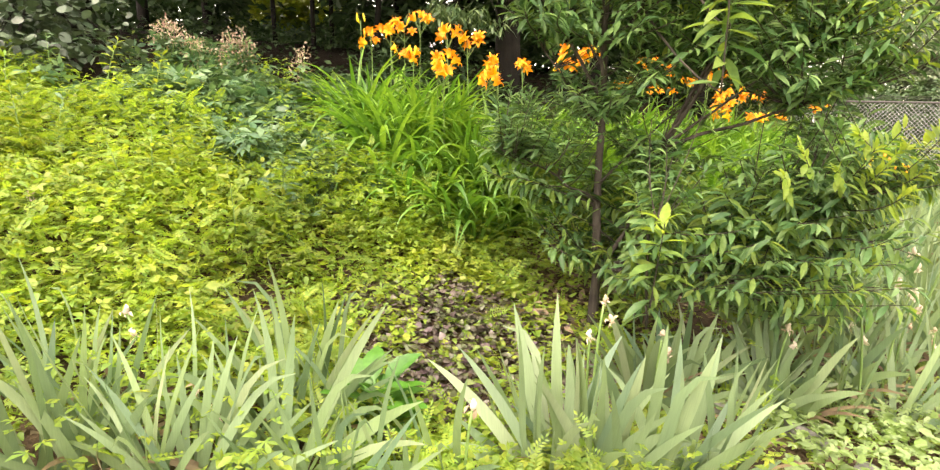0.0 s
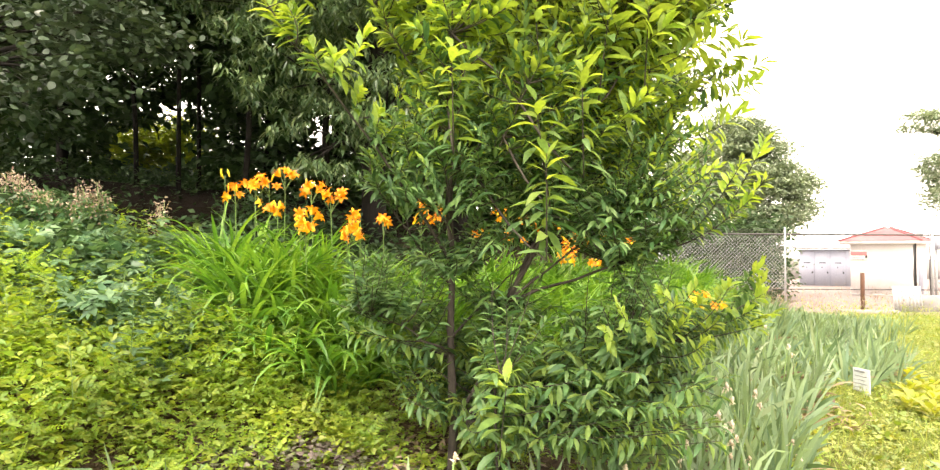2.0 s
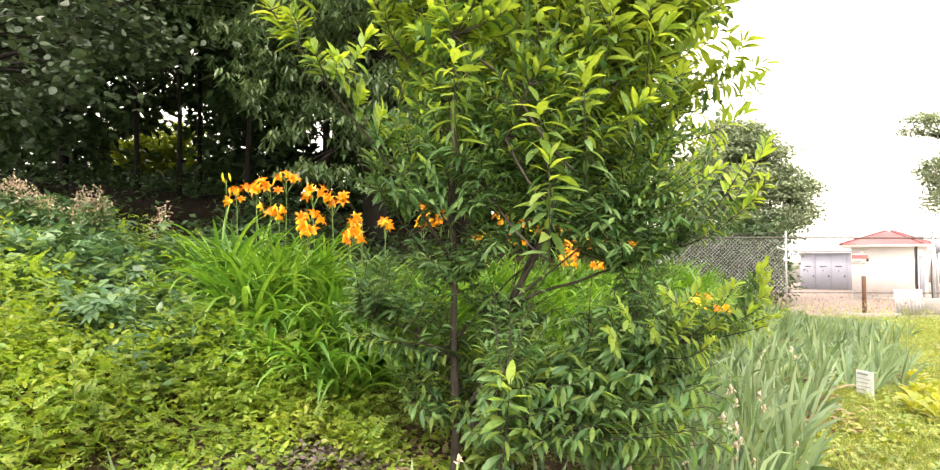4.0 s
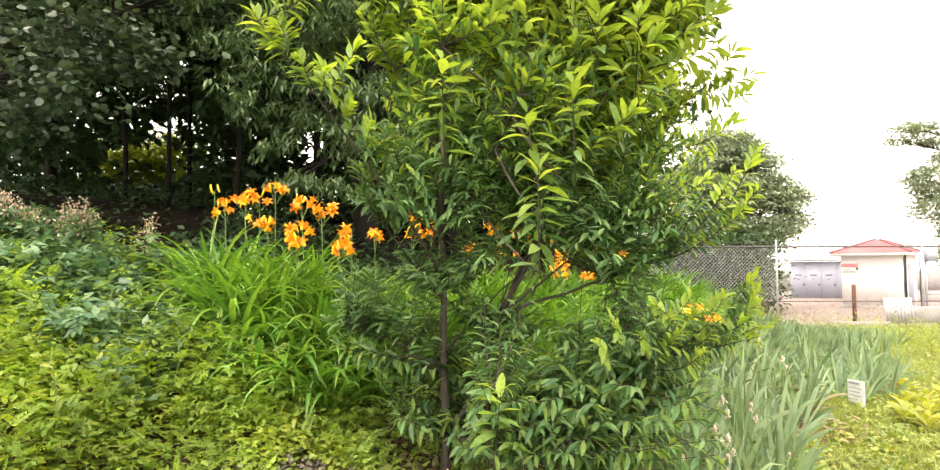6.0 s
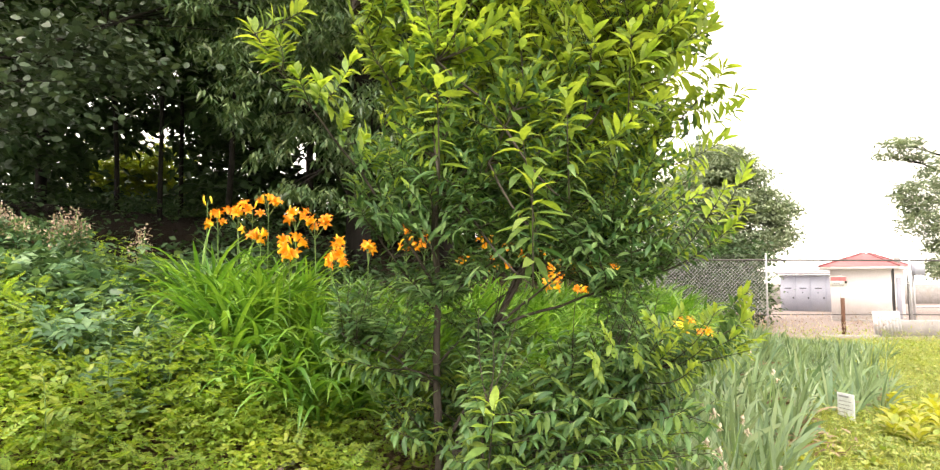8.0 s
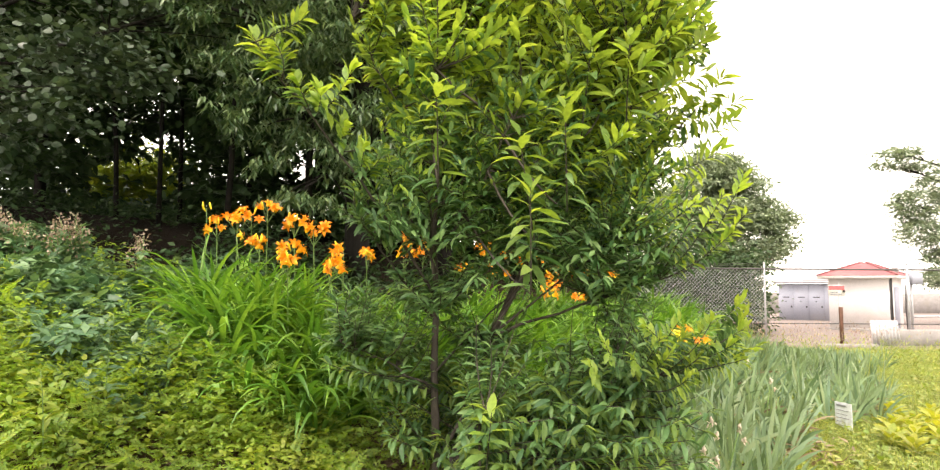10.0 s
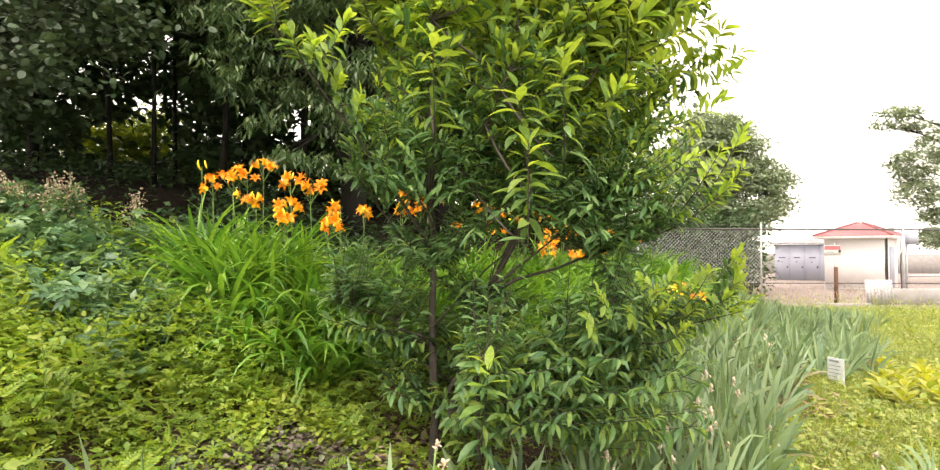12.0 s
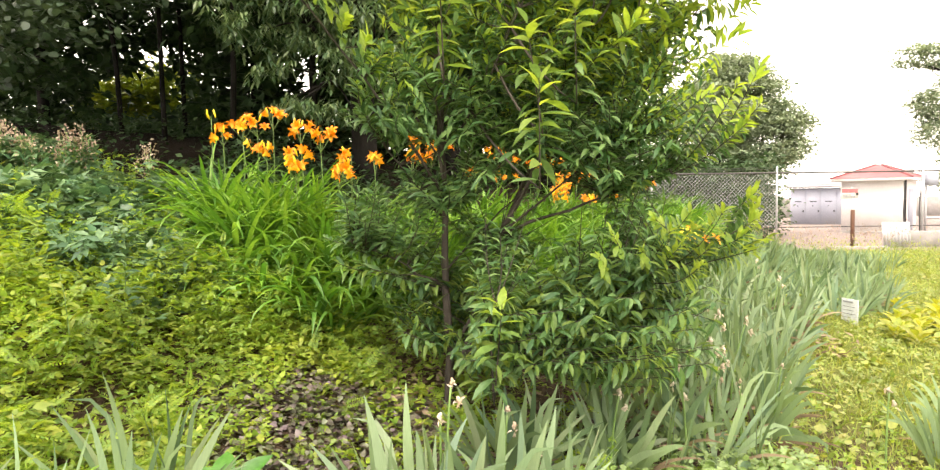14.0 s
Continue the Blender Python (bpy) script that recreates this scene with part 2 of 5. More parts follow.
def ground_material():
    """Soil under the beds, shade-darkened mould in the wood, short green turf on the open side, pale bare earth by the
    fence.
    """
    m = Nodes("ground")
    geo, sep = m.add("ShaderNodeNewGeometry"), m.add("ShaderNodeSeparateXYZ")
    m.link(geo.outputs["Position"], sep.inputs[0])
    big, small = m.noise(1.2, 5.0, "World", 0.65), m.noise(35, 5.0, "World", 0.7)
    soil = m.ramp(small.outputs[0], [(0.3, (0.04, 0.03, 0.02)), (0.55, (0.10, 0.07, 0.045)), (0.75, (0.17, 0.13, 0.08))]).outputs[0]
    turf = m.ramp(small.outputs[0], [(0.3, (0.05, 0.06, 0.012)), (0.5, (0.12, 0.15, 0.025)), (0.75, (0.22, 0.22, 0.07))]).outputs[0]
    earth = m.ramp(small.outputs[0], [(0.3, (0.17, 0.14, 0.125)), (0.7, (0.27, 0.23, 0.21))]).outputs[0]
    wob = m.math("MULTIPLY", m.math("SUBTRACT", big.outputs[0], 0.5), 2.5)
    side = m.math("ADD", sep.outputs[0], wob)
    open_side = m.ramp(m.math("MULTIPLY", side, 0.1), [(0.16, (0, 0, 0)), (0.26, (1, 1, 1))]).outputs[0]
    front = m.ramp(m.math("MULTIPLY", m.math("ADD", m.math("SUBTRACT", 1.2, sep.outputs[1]), m.math("MULTIPLY", wob, 0.5)), 0.5), [(0.1, (0, 0, 0)), (0.4, (1, 1, 1))]).outputs[0]
    open_side = m.math("MAXIMUM", open_side, front)
    far = m.ramp(m.math("MULTIPLY", m.math("ADD", sep.outputs[1], wob), 0.01), [(0.205, (0, 0, 0)), (0.225, (1, 1, 1))]).outputs[0]
    bare = m.math("MULTIPLY", far, open_side)
    # Woodland mould, taken near black to carry the shade under the trees.
    shaded_mould = m.ramp(small.outputs[0], [(0.3, (0.008, 0.006, 0.004)), (0.6, (0.022, 0.016, 0.010)), (0.8, (0.045, 0.034, 0.022))]).outputs[0]
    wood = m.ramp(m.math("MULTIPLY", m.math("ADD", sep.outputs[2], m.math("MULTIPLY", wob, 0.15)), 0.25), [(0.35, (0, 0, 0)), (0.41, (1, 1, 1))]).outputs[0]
    col = m.mix(bare, m.mix(open_side, m.mix(wood, soil, shaded_mould), turf), earth)
    b = m.add("ShaderNodeBsdfPrincipled", Roughness=0.95)
    b.inputs["Specular IOR Level"].default_value = 0.1
    m.link(col, b.inputs["Base Color"])
    m.bump(small.outputs[0], 0.8, 0.03, b)
    m.link(b.outputs[0], m.out.inputs[0])
    return m.mat


M_GROUND = ground_material()


# ---- mesh helpers ----
class Shape:
    """Collects vertices and faces, then becomes one mesh."""

    def __init__(self):
        self.v, self.loops, self.sizes, self.count = [], [], [], 0

    def add(self, verts, faces):
        verts = np.asarray(verts, float).reshape(-1, 3)
        self.v.append(verts)
        self.loops.append(np.array([i for f in faces for i in f], int) + self.count)
        self.sizes.append(np.array([len(f) for f in faces], int))
        self.count += len(verts)
        return self

    def scatter(self, template, places, turns, sizes):
        """Many copies of a (verts, faces) template; turns is (n, 3, 3), sizes (n,) or (n, 3)."""
        tv, tf = template
        n, k = len(places), len(tv)
        if n == 0:
            return self
        sizes = np.asarray(sizes, float)
        sizes = sizes[:, None] * np.ones(3) if sizes.ndim == 1 else sizes
        all_v = np.asarray(places)[:, None] + np.einsum("nij,nkj->nki", turns, tv[None] * sizes[:, None])
        flat = np.array([i for f in tf for i in f], int)
        self.v.append(all_v.reshape(-1, 3))
        self.loops.append((flat[None] + (np.arange(n) * k)[:, None] + self.count).ravel())
        self.sizes.append(np.tile([len(f) for f in tf], n))
        self.count += n * k
        return self

    def tube(self, pts, radii, sides=8, cap=True):
        pts = np.asarray(pts, float)
        radii = np.broadcast_to(np.asarray(radii, float), (len(pts),))
        way = np.gradient(pts, axis=0)
        way /= np.linalg.norm(way, axis=1, keepdims=True) + 1e-9
        ref = np.array([1.0, 0, 0]) if abs(way[0][0]) < 0.8 else np.array([0, 1.0, 0])
        a = np.cross(way, ref)
        a /= np.linalg.norm(a, axis=1, keepdims=True)
        b = np.cross(way, a)
        ang = np.arange(sides) * 2 * np.pi / sides
        ring = np.cos(ang)[None, :, None] * a[:, None] + np.sin(ang)[None, :, None] * b[:, None]
        v = (pts[:, None] + ring * radii[:, None, None]).reshape(-1, 3)
        f = [(i * sides + j, (i + 1) * sides + j, (i + 1) * sides + (j + 1) % sides, i * sides + (j + 1) % sides)
             for i in range(len(pts) - 1) for j in range(sides)]
        if cap:
            f += [tuple(range(sides)), tuple(reversed(range((len(pts) - 1) * sides, len(pts) * sides)))]
        return self.add(v, f)

    def box(self, lo, hi, turn=0.0, bevel=0.0):
        """A box, with its upright edges and top edge chamfered by bevel."""
        (x0, y0, z0), (x1, y1, z1) = lo, hi
        e = bevel
        if e <= 0:
            v = [(x, y, z) for z in (z0, z1) for x, y in ((x0, y0), (x1, y0), (x1, y1), (x0, y1))]
            f = [(3, 2, 1, 0), (4, 5, 6, 7)] + [(i, (i + 1) % 4, 4 + (i + 1) % 4, 4 + i) for i in range(4)]
        else:
            oct_ = [(x0 + e, y0), (x1 - e, y0), (x1, y0 + e), (x1, y1 - e), (x1 - e, y1), (x0 + e, y1), (x0, y1 - e), (x0, y0 + e)]
            cx, cy = (x0 + x1) / 2, (y0 + y1) / 2
            inner = [(x - e * np.sign(x - cx), y - e * np.sign(y - cy)) for x, y in oct_]
            v = [(x, y, z0) for x, y in oct_] + [(x, y, z1 - e) for x, y in oct_] + [(x, y, z1) for x, y in inner]
            f = [tuple(reversed(range(8))), tuple(range(16, 24))]
            f += [(k * 8 + i, k * 8 + (i + 1) % 8, k * 8 + 8 + (i + 1) % 8, k * 8 + 8 + i) for k in (0, 1) for i in range(8)]
        v = np.array(v)
        if turn:
            c, s, mid = math.cos(turn), math.sin(turn), v.mean(0)
            d = v - mid
            v = mid + np.stack([d[:, 0] * c - d[:, 1] * s, d[:, 0] * s + d[:, 1] * c, d[:, 2]], 1)
        return self.add(v, f)

    def mesh(self, name, material, smooth=True):
        me = bpy.data.meshes.new(name)
        v, loops, sizes = np.concatenate(self.v), np.concatenate(self.loops), np.concatenate(self.sizes)
        me.vertices.add(len(v))
        me.vertices.foreach_set("co", v.astype(np.float32).ravel())
        me.loops.add(len(loops))
        me.loops.foreach_set("vertex_index", loops.astype(np.int32))
        me.polygons.add(len(sizes))
        me.polygons.foreach_set("loop_start", np.r_[0, np.cumsum(sizes)[:-1]].astype(np.int32))
        me.polygons.foreach_set("use_smooth", np.full(len(sizes), smooth))
        me.update(calc_edges=True)
        me.validate()
        me.materials.append(material)
        return me


def part(name, shape, material, parent, label="", smooth=True, m=None):
    """One mesh object under a thing or a part. shape: a Shape or a mesh to share."""
    data = shape.mesh(name, material, smooth) if isinstance(shape, Shape) else shape
    ob = new(name, data)
    ob.parent = parent
    if m is not None:
        ob.matrix_basis = m
    if label:
        ob["label"] = label
    return ob


def thing(name, at, label, category, group="", kind="", turn=0.0):
    ob = new(name)
    ob.empty_display_size = 0.05
    ob.matrix_basis = pose(*at, 0, 0, turn)
    return tagged(ob, label, category, group, kind)


def single(name, shape, material, label, category, group="", kind="", smooth=True, m=None):
    ob = new(name, shape.mesh(name, material, smooth) if isinstance(shape, Shape) else shape)
    if m is not None:
        ob.matrix_basis = m
    return tagged(ob, label, category, group, kind)


def S(a):
    a = np.clip(a, 0, 1)
    return a * a * (3 - 2 * a)


def ground_z(x, y):
    """Height of the land: a bank that climbs to the left and back, and a low flat on the open side."""
    x, y = np.asarray(x, float), np.asarray(y, float)
    plane = -0.36 - 0.245 * x + 0.222 * y
    k = 0.12
    low = 0.05 + k * np.log1p(np.exp(np.clip((plane - 0.05) / k, -40, 40)))
    bank = low - np.maximum(0, low - 2.0) * 0.55
    bank = np.minimum(bank, 2.7)
    keep = (1 - S((x - 2.5) / 4.5)) * (1 - S((y - 18) / 25)) * (1 - S((-x - 20) / 40)) * (1 - S((-y - 6) / 20))
    lump = 0.02 * np.sin(3.1 * x + 1.3 * y) * np.cos(2.3 * y - 0.7 * x)
    return bank * keep - 0.4 * S((y - 8) / 12) * (1 - keep) + lump


def leaf_template(stations, fold=0.12, droop=0.0, twist=0.0):
    """A leaf of length 1 along +y, normal +z. stations: (along, half width); ends may have no width."""
    v, f, rows = [], [], []
    for t, w in stations:
        z = -droop * t * t
        y = t * (1 - 0.25 * droop * t)
        if w < 1e-6:
            rows.append([len(v)])
            v.append((0, y, z))
        else:
            rows.append([len(v), len(v) + 1, len(v) + 2])
            c, s = math.cos(twist * t), math.sin(twist * t)
            v += [(-w * c, y, z + fold * w * 2 - w * s), (0, y, z), (w * c, y, z + fold * w * 2 + w * s)]
    for a, b in zip(rows, rows[1:]):
        if len(a) == 1 and len(b) == 3:
            f += [(a[0], b[1], b[0]), (a[0], b[2], b[1])]
        elif len(a) == 3 and len(b) == 1:
            f += [(a[0], a[1], b[0]), (a[1], a[2], b[0])]
        elif len(a) == 3:
            f += [(a[0], a[1], b[1], b[0]), (a[1], a[2], b[2], b[1])]
    return np.array(v), f


def merged(pieces):
    """Several (verts, faces) as one template."""
    v, f, n = [], [], 0
    for pv, pf in pieces:
        v.append(pv)
        f += [tuple(i + n for i in q) for q in pf]
        n += len(pv)
    return np.concatenate(v), f


def placed(template, at=(0, 0, 0), turn=0.0, size=1.0, tilt=0.0):
    tv, tf = template
    m = np.array((pose(0, 0, 0, 0, 0, turn) @ pose(0, 0, 0, tilt)).to_3x3())
    return (tv * size) @ m.T + np.array(at), tf


def frames(ways, ups):
    """Turns whose +y is ways and whose +z leans to ups."""
    y = ways / (np.linalg.norm(ways, axis=1, keepdims=True) + 1e-9)
    x = np.cross(y, ups)
    x /= np.linalg.norm(x, axis=1, keepdims=True) + 1e-9
    return np.stack([x, y, np.cross(x, y)], 2)


def leaf_turns(n, rise=0.0, spread=25.0, tilt=0.35, azimuth=None):
    """Random turns for n leaves: rise degrees above level, with a spread; tilt: how far the face leans from up."""
    az = rng.uniform(0, 2 * np.pi, n) if azimuth is None else azimuth
    el = np.radians(rng.normal(rise, spread, n))
    ways = np.stack([np.cos(az) * np.cos(el), np.sin(az) * np.cos(el), np.sin(el)], 1)
    ups = np.array([0, 0, 1.0]) + rng.normal(0, tilt, (n, 3))
    return frames(ways, ups)


OVATE = leaf_template([(0, 0), (0.25, 0.24), (0.55, 0.25), (1, 0)], 0.12, 0.12)
NARROW = leaf_template([(0, 0), (0.3, 0.11), (0.65, 0.10), (1, 0)], 0.15, 0.15)
ROUND = leaf_template([(0, 0), (0.2, 0.34), (0.7, 0.36), (1, 0)], 0.08, 0.08)
ROUND_FINE = leaf_template([(0, 0), (0.07, 0.2), (0.3, 0.37), (0.6, 0.37), (0.87, 0.2), (1, 0)], 0.08, 0.1)
HEART = leaf_template([(0.08, 0), (0.0, 0.2), (0.2, 0.40), (0.5, 0.34), (1, 0)], 0.10, 0.15)
LEAF4 = leaf_template([(0, 0), (0.42, 0.25), (1, 0)], 0.12, 0.14)
SLIM4 = leaf_template([(0, 0), (0.45, 0.11), (1, 0)], 0.15, 0.15)
TRIO = merged([placed(LEAF4, (0, 0.25, 0), 0, 0.75), placed(LEAF4, (0, 0.2, 0), 65, 0.62), placed(LEAF4, (0, 0.2, 0), -65, 0.62)])
LEAFLET = leaf_template([(0, 0), (0.5, 0.2), (1, 0)], 0.05, 0.05)
PINNATE = merged([placed(LEAFLET, (0, 0.15 + 0.11 * i, -0.02 * i), s * 62, 0.26 - 0.012 * i) for i in range(7) for s in (1, -1)]
                 + [placed(LEAFLET, (0, 0.9, -0.12), 0, 0.22), leaf_template([(0, 0.008), (1, 0.004)], 0, 0.1)])
SERRATE = [(0, 0), (0.05, 0.017), (0.13, 0.056), (0.16, 0.050), (0.25, 0.092), (0.28, 0.081), (0.37, 0.118), (0.40, 0.104), (0.49, 0.130),
           (0.52, 0.114), (0.61, 0.126), (0.64, 0.108), (0.73, 0.102), (0.76, 0.084), (0.85, 0.064), (0.88, 0.046), (1, 0)]
PLAIN = [(0, 0), (0.22, 0.08), (0.48, 0.124), (0.74, 0.094), (1, 0)]
BENDS = ((0.1, 0.2), (0.25, 0.5), (0.45, -0.4), (0.3, 0.8))
CHESTNUT_FAR = [leaf_template(PLAIN, 0.25, d, w) for d, w in BENDS]
CHESTNUT = [leaf_template(SERRATE, 0.25, d, w) for d, w in BENDS]
BROAD_FAR = [leaf_template([(t, 1.28 * w) for t, w in PLAIN], 0.12, d, w) for d, w in BENDS]
BROAD = [leaf_template([(t, 1.28 * w) for t, w in SERRATE], 0.12, d, w) for d, w in BENDS]


# ---- the land ----
def grid_lines(lo, hi, step, far):
    inner = np.arange(lo, hi + step / 2, step)
    out = np.array([1.0, 3, 7, 15, 30, 60, 120, 250, 500, 1000, far])
    return np.concatenate([lo - out[::-1], inner, hi + out])


gx, gy = grid_lines(-9, 13, 0.12, 2500), grid_lines(-3, 26, 0.12, 2500)
GX, GY = np.meshgrid(gx, gy)
land = Shape()
nx, ny = len(gx), len(gy)
idx = np.arange(nx * ny).reshape(ny, nx)
quads = np.stack([idx[:-1, :-1], idx[:-1, 1:], idx[1:, 1:], idx[1:, :-1]], -1).reshape(-1, 4)
land.v.append(np.stack([GX, GY, ground_z(GX, GY)], -1).reshape(-1, 3))
land.loops.append(quads.ravel())
land.sizes.append(np.full(len(quads), 4))
land.count = nx * ny
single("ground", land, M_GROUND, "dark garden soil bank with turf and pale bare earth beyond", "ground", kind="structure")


# ---- chestnut sapling ----
def bezier(a, b, c, n):
    t = np.linspace(0, 1, n)[:, None]
    return (1 - t) ** 2 * np.asarray(a) + 2 * t * (1 - t) * np.asarray(b) + t * t * np.asarray(c)


def chestnut_sapling(base):
    tree = thing("chestnut_sapling", base, "young chestnut tree with long toothed leaves and bright shoot tips", "tree")
    b = np.array(base)
    trunk_pts = np.array([(0, 0, -0.06), (0.005, 0, 0.1), (0.012, -0.01, 0.33), (-0.008, 0.02, 0.6), (0.0, 0.0, 1.0), (-0.012, -0.03, 1.4), (0.02, 0, 1.8), (0.05, 0.02, 2.3), (0.06, 0.02, 3.05)])
    radii = np.array([0.032, 0.024, 0.021, 0.019, 0.015, 0.011, 0.009, 0.007, 0.003])
    tt = np.linspace(0, 1, 26)
    fine = np.stack([np.interp(tt * 8, range(9), trunk_pts[:, n]) for n in range(3)], 1)
    fine[1:-1] += rng.normal(0, 0.0025, (24, 3))
    part("trunk", Shape().tube(fine, np.interp(tt * 8, range(9), radii) * rng.uniform(0.93, 1.08, 26), 10), M_BARK, tree)

    # main limbs: foot on the trunk, bend, end
    limbs = [
        ((0, 0, 0.22), (0.16, 0.0, 0.5), (0.28, 0.05, 0.9), 0.015), ((0.27, 0.05, 0.87), (0.55, 0.02, 0.98), (1.22, -0.08, 1.2), 0.011),
        ((0.27, 0.05, 0.87), (0.38, 0.08, 1.1), (0.80, 0.1, 2.0), 0.015), ((0.28, 0.04, 0.9), (0.45, 0.02, 1.15), (0.62, -0.05, 1.75), 0.013),
        ((0.28, 0.05, 0.88), (0.45, 0.02, 1.0), (0.8, -0.1, 1.3), 0.009),
        ((0.0, 0, 1.05), (-0.2, -0.2, 1.45), (-0.82, -0.38, 2.18), 0.010), ((0.0, 0, 0.62), (-0.2, -0.05, 0.75), (-0.44, -0.1, 0.84), 0.007),
        ((0.0, 0, 0.95), (-0.2, 0.05, 1.15), (-0.4, -0.1, 1.5), 0.008), ((0.02, 0, 0.30), (0.3, -0.1, 0.40), (0.62, -0.2, 0.62), 0.009),
        ((0.3, -0.1, 0.40), (0.7, -0.25, 0.55), (1.2, -0.4, 0.86), 0.007), ((0, 0, 0.28), (0.12, -0.25, 0.35), (0.22, -0.52, 0.60), 0.008),
        ((0, 0, 1.3), (0.2, -0.25, 1.5), (0.34, -0.42, 1.84), 0.008), ((0, 0, 1.0), (-0.04, -0.22, 1.4), (0.0, -0.35, 2.08), 0.009),
        ((0, 0, 1.5), (0.4, -0.1, 1.75), (0.95, -0.15, 2.15), 0.008), ((0, 0, 1.5), (0.25, 0.3, 1.8), (0.5, 0.5, 2.3), 0.007),
        ((0, 0, 1.2), (-0.2, 0.35, 1.5), (-0.35, 0.5, 2.0), 0.007), ((0.5, 0.1, 1.3), (0.9, 0.15, 1.6), (1.28, -0.05, 2.0), 0.006),
        ((0, 0, 1.7), (-0.2, -0.1, 2.0), (-0.45, 0.0, 2.45), 0.006), ((0, 0, 0.7), (0.3, 0.3, 1.0), (0.7, 0.45, 1.35), 0.007),
        ((0.3, -0.1, 0.40), (0.7, -0.15, 0.44), (1.08, -0.2, 0.56), 0.006), ((0.55, -0.18, 0.52), (0.8, 0.05, 0.55), (1.1, 0.15, 0.7), 0.005)]
    nodes = [np.vstack([(0, 0, 0.0), trunk_pts[1:]])]
    tips = []
    for a, m, e, r in limbs:
        pts = bezier(a, m, e, 10)
        pts[1:-1] += rng.normal(0, 0.006, (8, 3))
        part("branch", Shape().tube(pts, np.linspace(r * 0.9, r * 0.3, 10), 7), M_BARK, tree)
        clear = ((pts[:, 0] - 0.45) / 0.36) ** 2 + ((pts[:, 2] - 1.04) / 0.2) ** 2 > 1      # the bare fork
        nodes.append(pts[3:][clear[3:]])
        tips.append((pts[6], pts[-1] + (0, 0, 0.03)))
    nodes = np.concatenate(nodes)
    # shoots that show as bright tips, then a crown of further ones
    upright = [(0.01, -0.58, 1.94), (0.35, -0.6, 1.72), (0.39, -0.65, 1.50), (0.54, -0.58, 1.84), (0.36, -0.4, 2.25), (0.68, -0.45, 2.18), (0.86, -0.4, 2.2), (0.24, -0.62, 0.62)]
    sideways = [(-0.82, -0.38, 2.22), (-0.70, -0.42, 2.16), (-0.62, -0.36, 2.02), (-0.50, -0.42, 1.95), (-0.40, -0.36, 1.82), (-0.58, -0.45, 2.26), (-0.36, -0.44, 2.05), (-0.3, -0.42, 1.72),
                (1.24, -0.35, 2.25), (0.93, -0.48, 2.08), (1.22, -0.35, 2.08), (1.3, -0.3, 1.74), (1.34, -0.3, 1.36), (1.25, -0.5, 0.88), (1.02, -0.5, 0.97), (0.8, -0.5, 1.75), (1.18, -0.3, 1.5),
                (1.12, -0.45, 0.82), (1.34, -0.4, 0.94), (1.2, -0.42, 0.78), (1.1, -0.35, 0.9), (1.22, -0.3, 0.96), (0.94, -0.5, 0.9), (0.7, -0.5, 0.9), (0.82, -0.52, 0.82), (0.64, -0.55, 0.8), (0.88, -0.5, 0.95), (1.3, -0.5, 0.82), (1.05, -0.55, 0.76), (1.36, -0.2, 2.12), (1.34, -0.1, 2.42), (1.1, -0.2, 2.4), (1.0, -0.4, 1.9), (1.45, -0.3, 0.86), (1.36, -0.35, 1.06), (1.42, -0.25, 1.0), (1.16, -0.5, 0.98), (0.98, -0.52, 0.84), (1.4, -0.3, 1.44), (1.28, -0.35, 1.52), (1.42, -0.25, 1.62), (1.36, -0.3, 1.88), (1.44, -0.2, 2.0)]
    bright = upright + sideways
    tries = rng.uniform((-0.85, -0.5, 0.1), (1.5, 0.7, 3.1), (16000, 3))
    high = tries[:, 2]
    left = np.interp(high, [0.2, 0.35, 0.5, 0.7, 1.0, 1.15, 1.3, 1.5, 1.7, 1.9, 2.4, 3.1], [0.0, -0.15, -0.36, -0.52, -0.55, -0.48, -0.32, -0.44, -0.36, -0.3, -0.34, -0.3])
    right = np.interp(high, [0.1, 0.4, 0.67, 0.9, 1.1, 1.26, 1.5, 1.85, 2.15, 2.44, 3.1], [1.0, 1.14, 1.24, 1.2, 1.0, 1.16, 1.32, 1.16, 1.3, 1.4, 1.1])
    across = (tries[:, 0] - (left + right) / 2) / ((right - left) / 2)
    inside = (across + 0.08 * np.sin(9 * high) * np.cos(5 * tries[:, 1])) ** 4 + (tries[:, 1] / 0.52) ** 2
    luck = rng.uniform(0, 1, len(tries))
    gap = (((tries[:, 0] - 0.46) / 0.36) ** 2 + ((high - 1.04) / 0.17) ** 2 < 1) | (((tries[:, 0] - 0.7) / 0.2) ** 2 + ((high - 0.92) / 0.08) ** 2 < 1)
    keep = (inside < 1) & ((inside > 0.3) | (luck < 0.45)) & (~gap | (luck < 0.04)) & ~((high > 1.75) & (tries[:, 0] > 0.65) & (luck > 0.55)) & ~((high > 1.9) & (luck > 0.75))
    keep &= tries[:, 1] > np.where(high > 1.2, -0.42, -0.5)
    keep &= ~((tries[:, 0] < 0.08) & (np.abs(high - 1.26) < 0.1) & (luck > 0.12))
    keep &= ~((tries[:, 0] < 0.14) & (high < 1.35) & ((tries[:, 1] < np.where(high > 0.9, -0.32, -0.14)) | (luck > 0.66))) & (high > 0.3 - 0.15 * (tries[:, 0] > 0.9))
    ok = np.vstack([tries[keep], rng.uniform((0.16, -0.62, 0.34), (1.15, -0.15, 0.66), (700, 3))])
    chosen = np.zeros((0, 3))
    for p in ok:
        if not len(chosen) or (((chosen - p) * (1, 0.7, 1)) ** 2).sum(1).min() > (0.07 if 0.8 < p[2] < 1.9 else 0.082) ** 2:
            chosen = np.vstack([chosen, p])
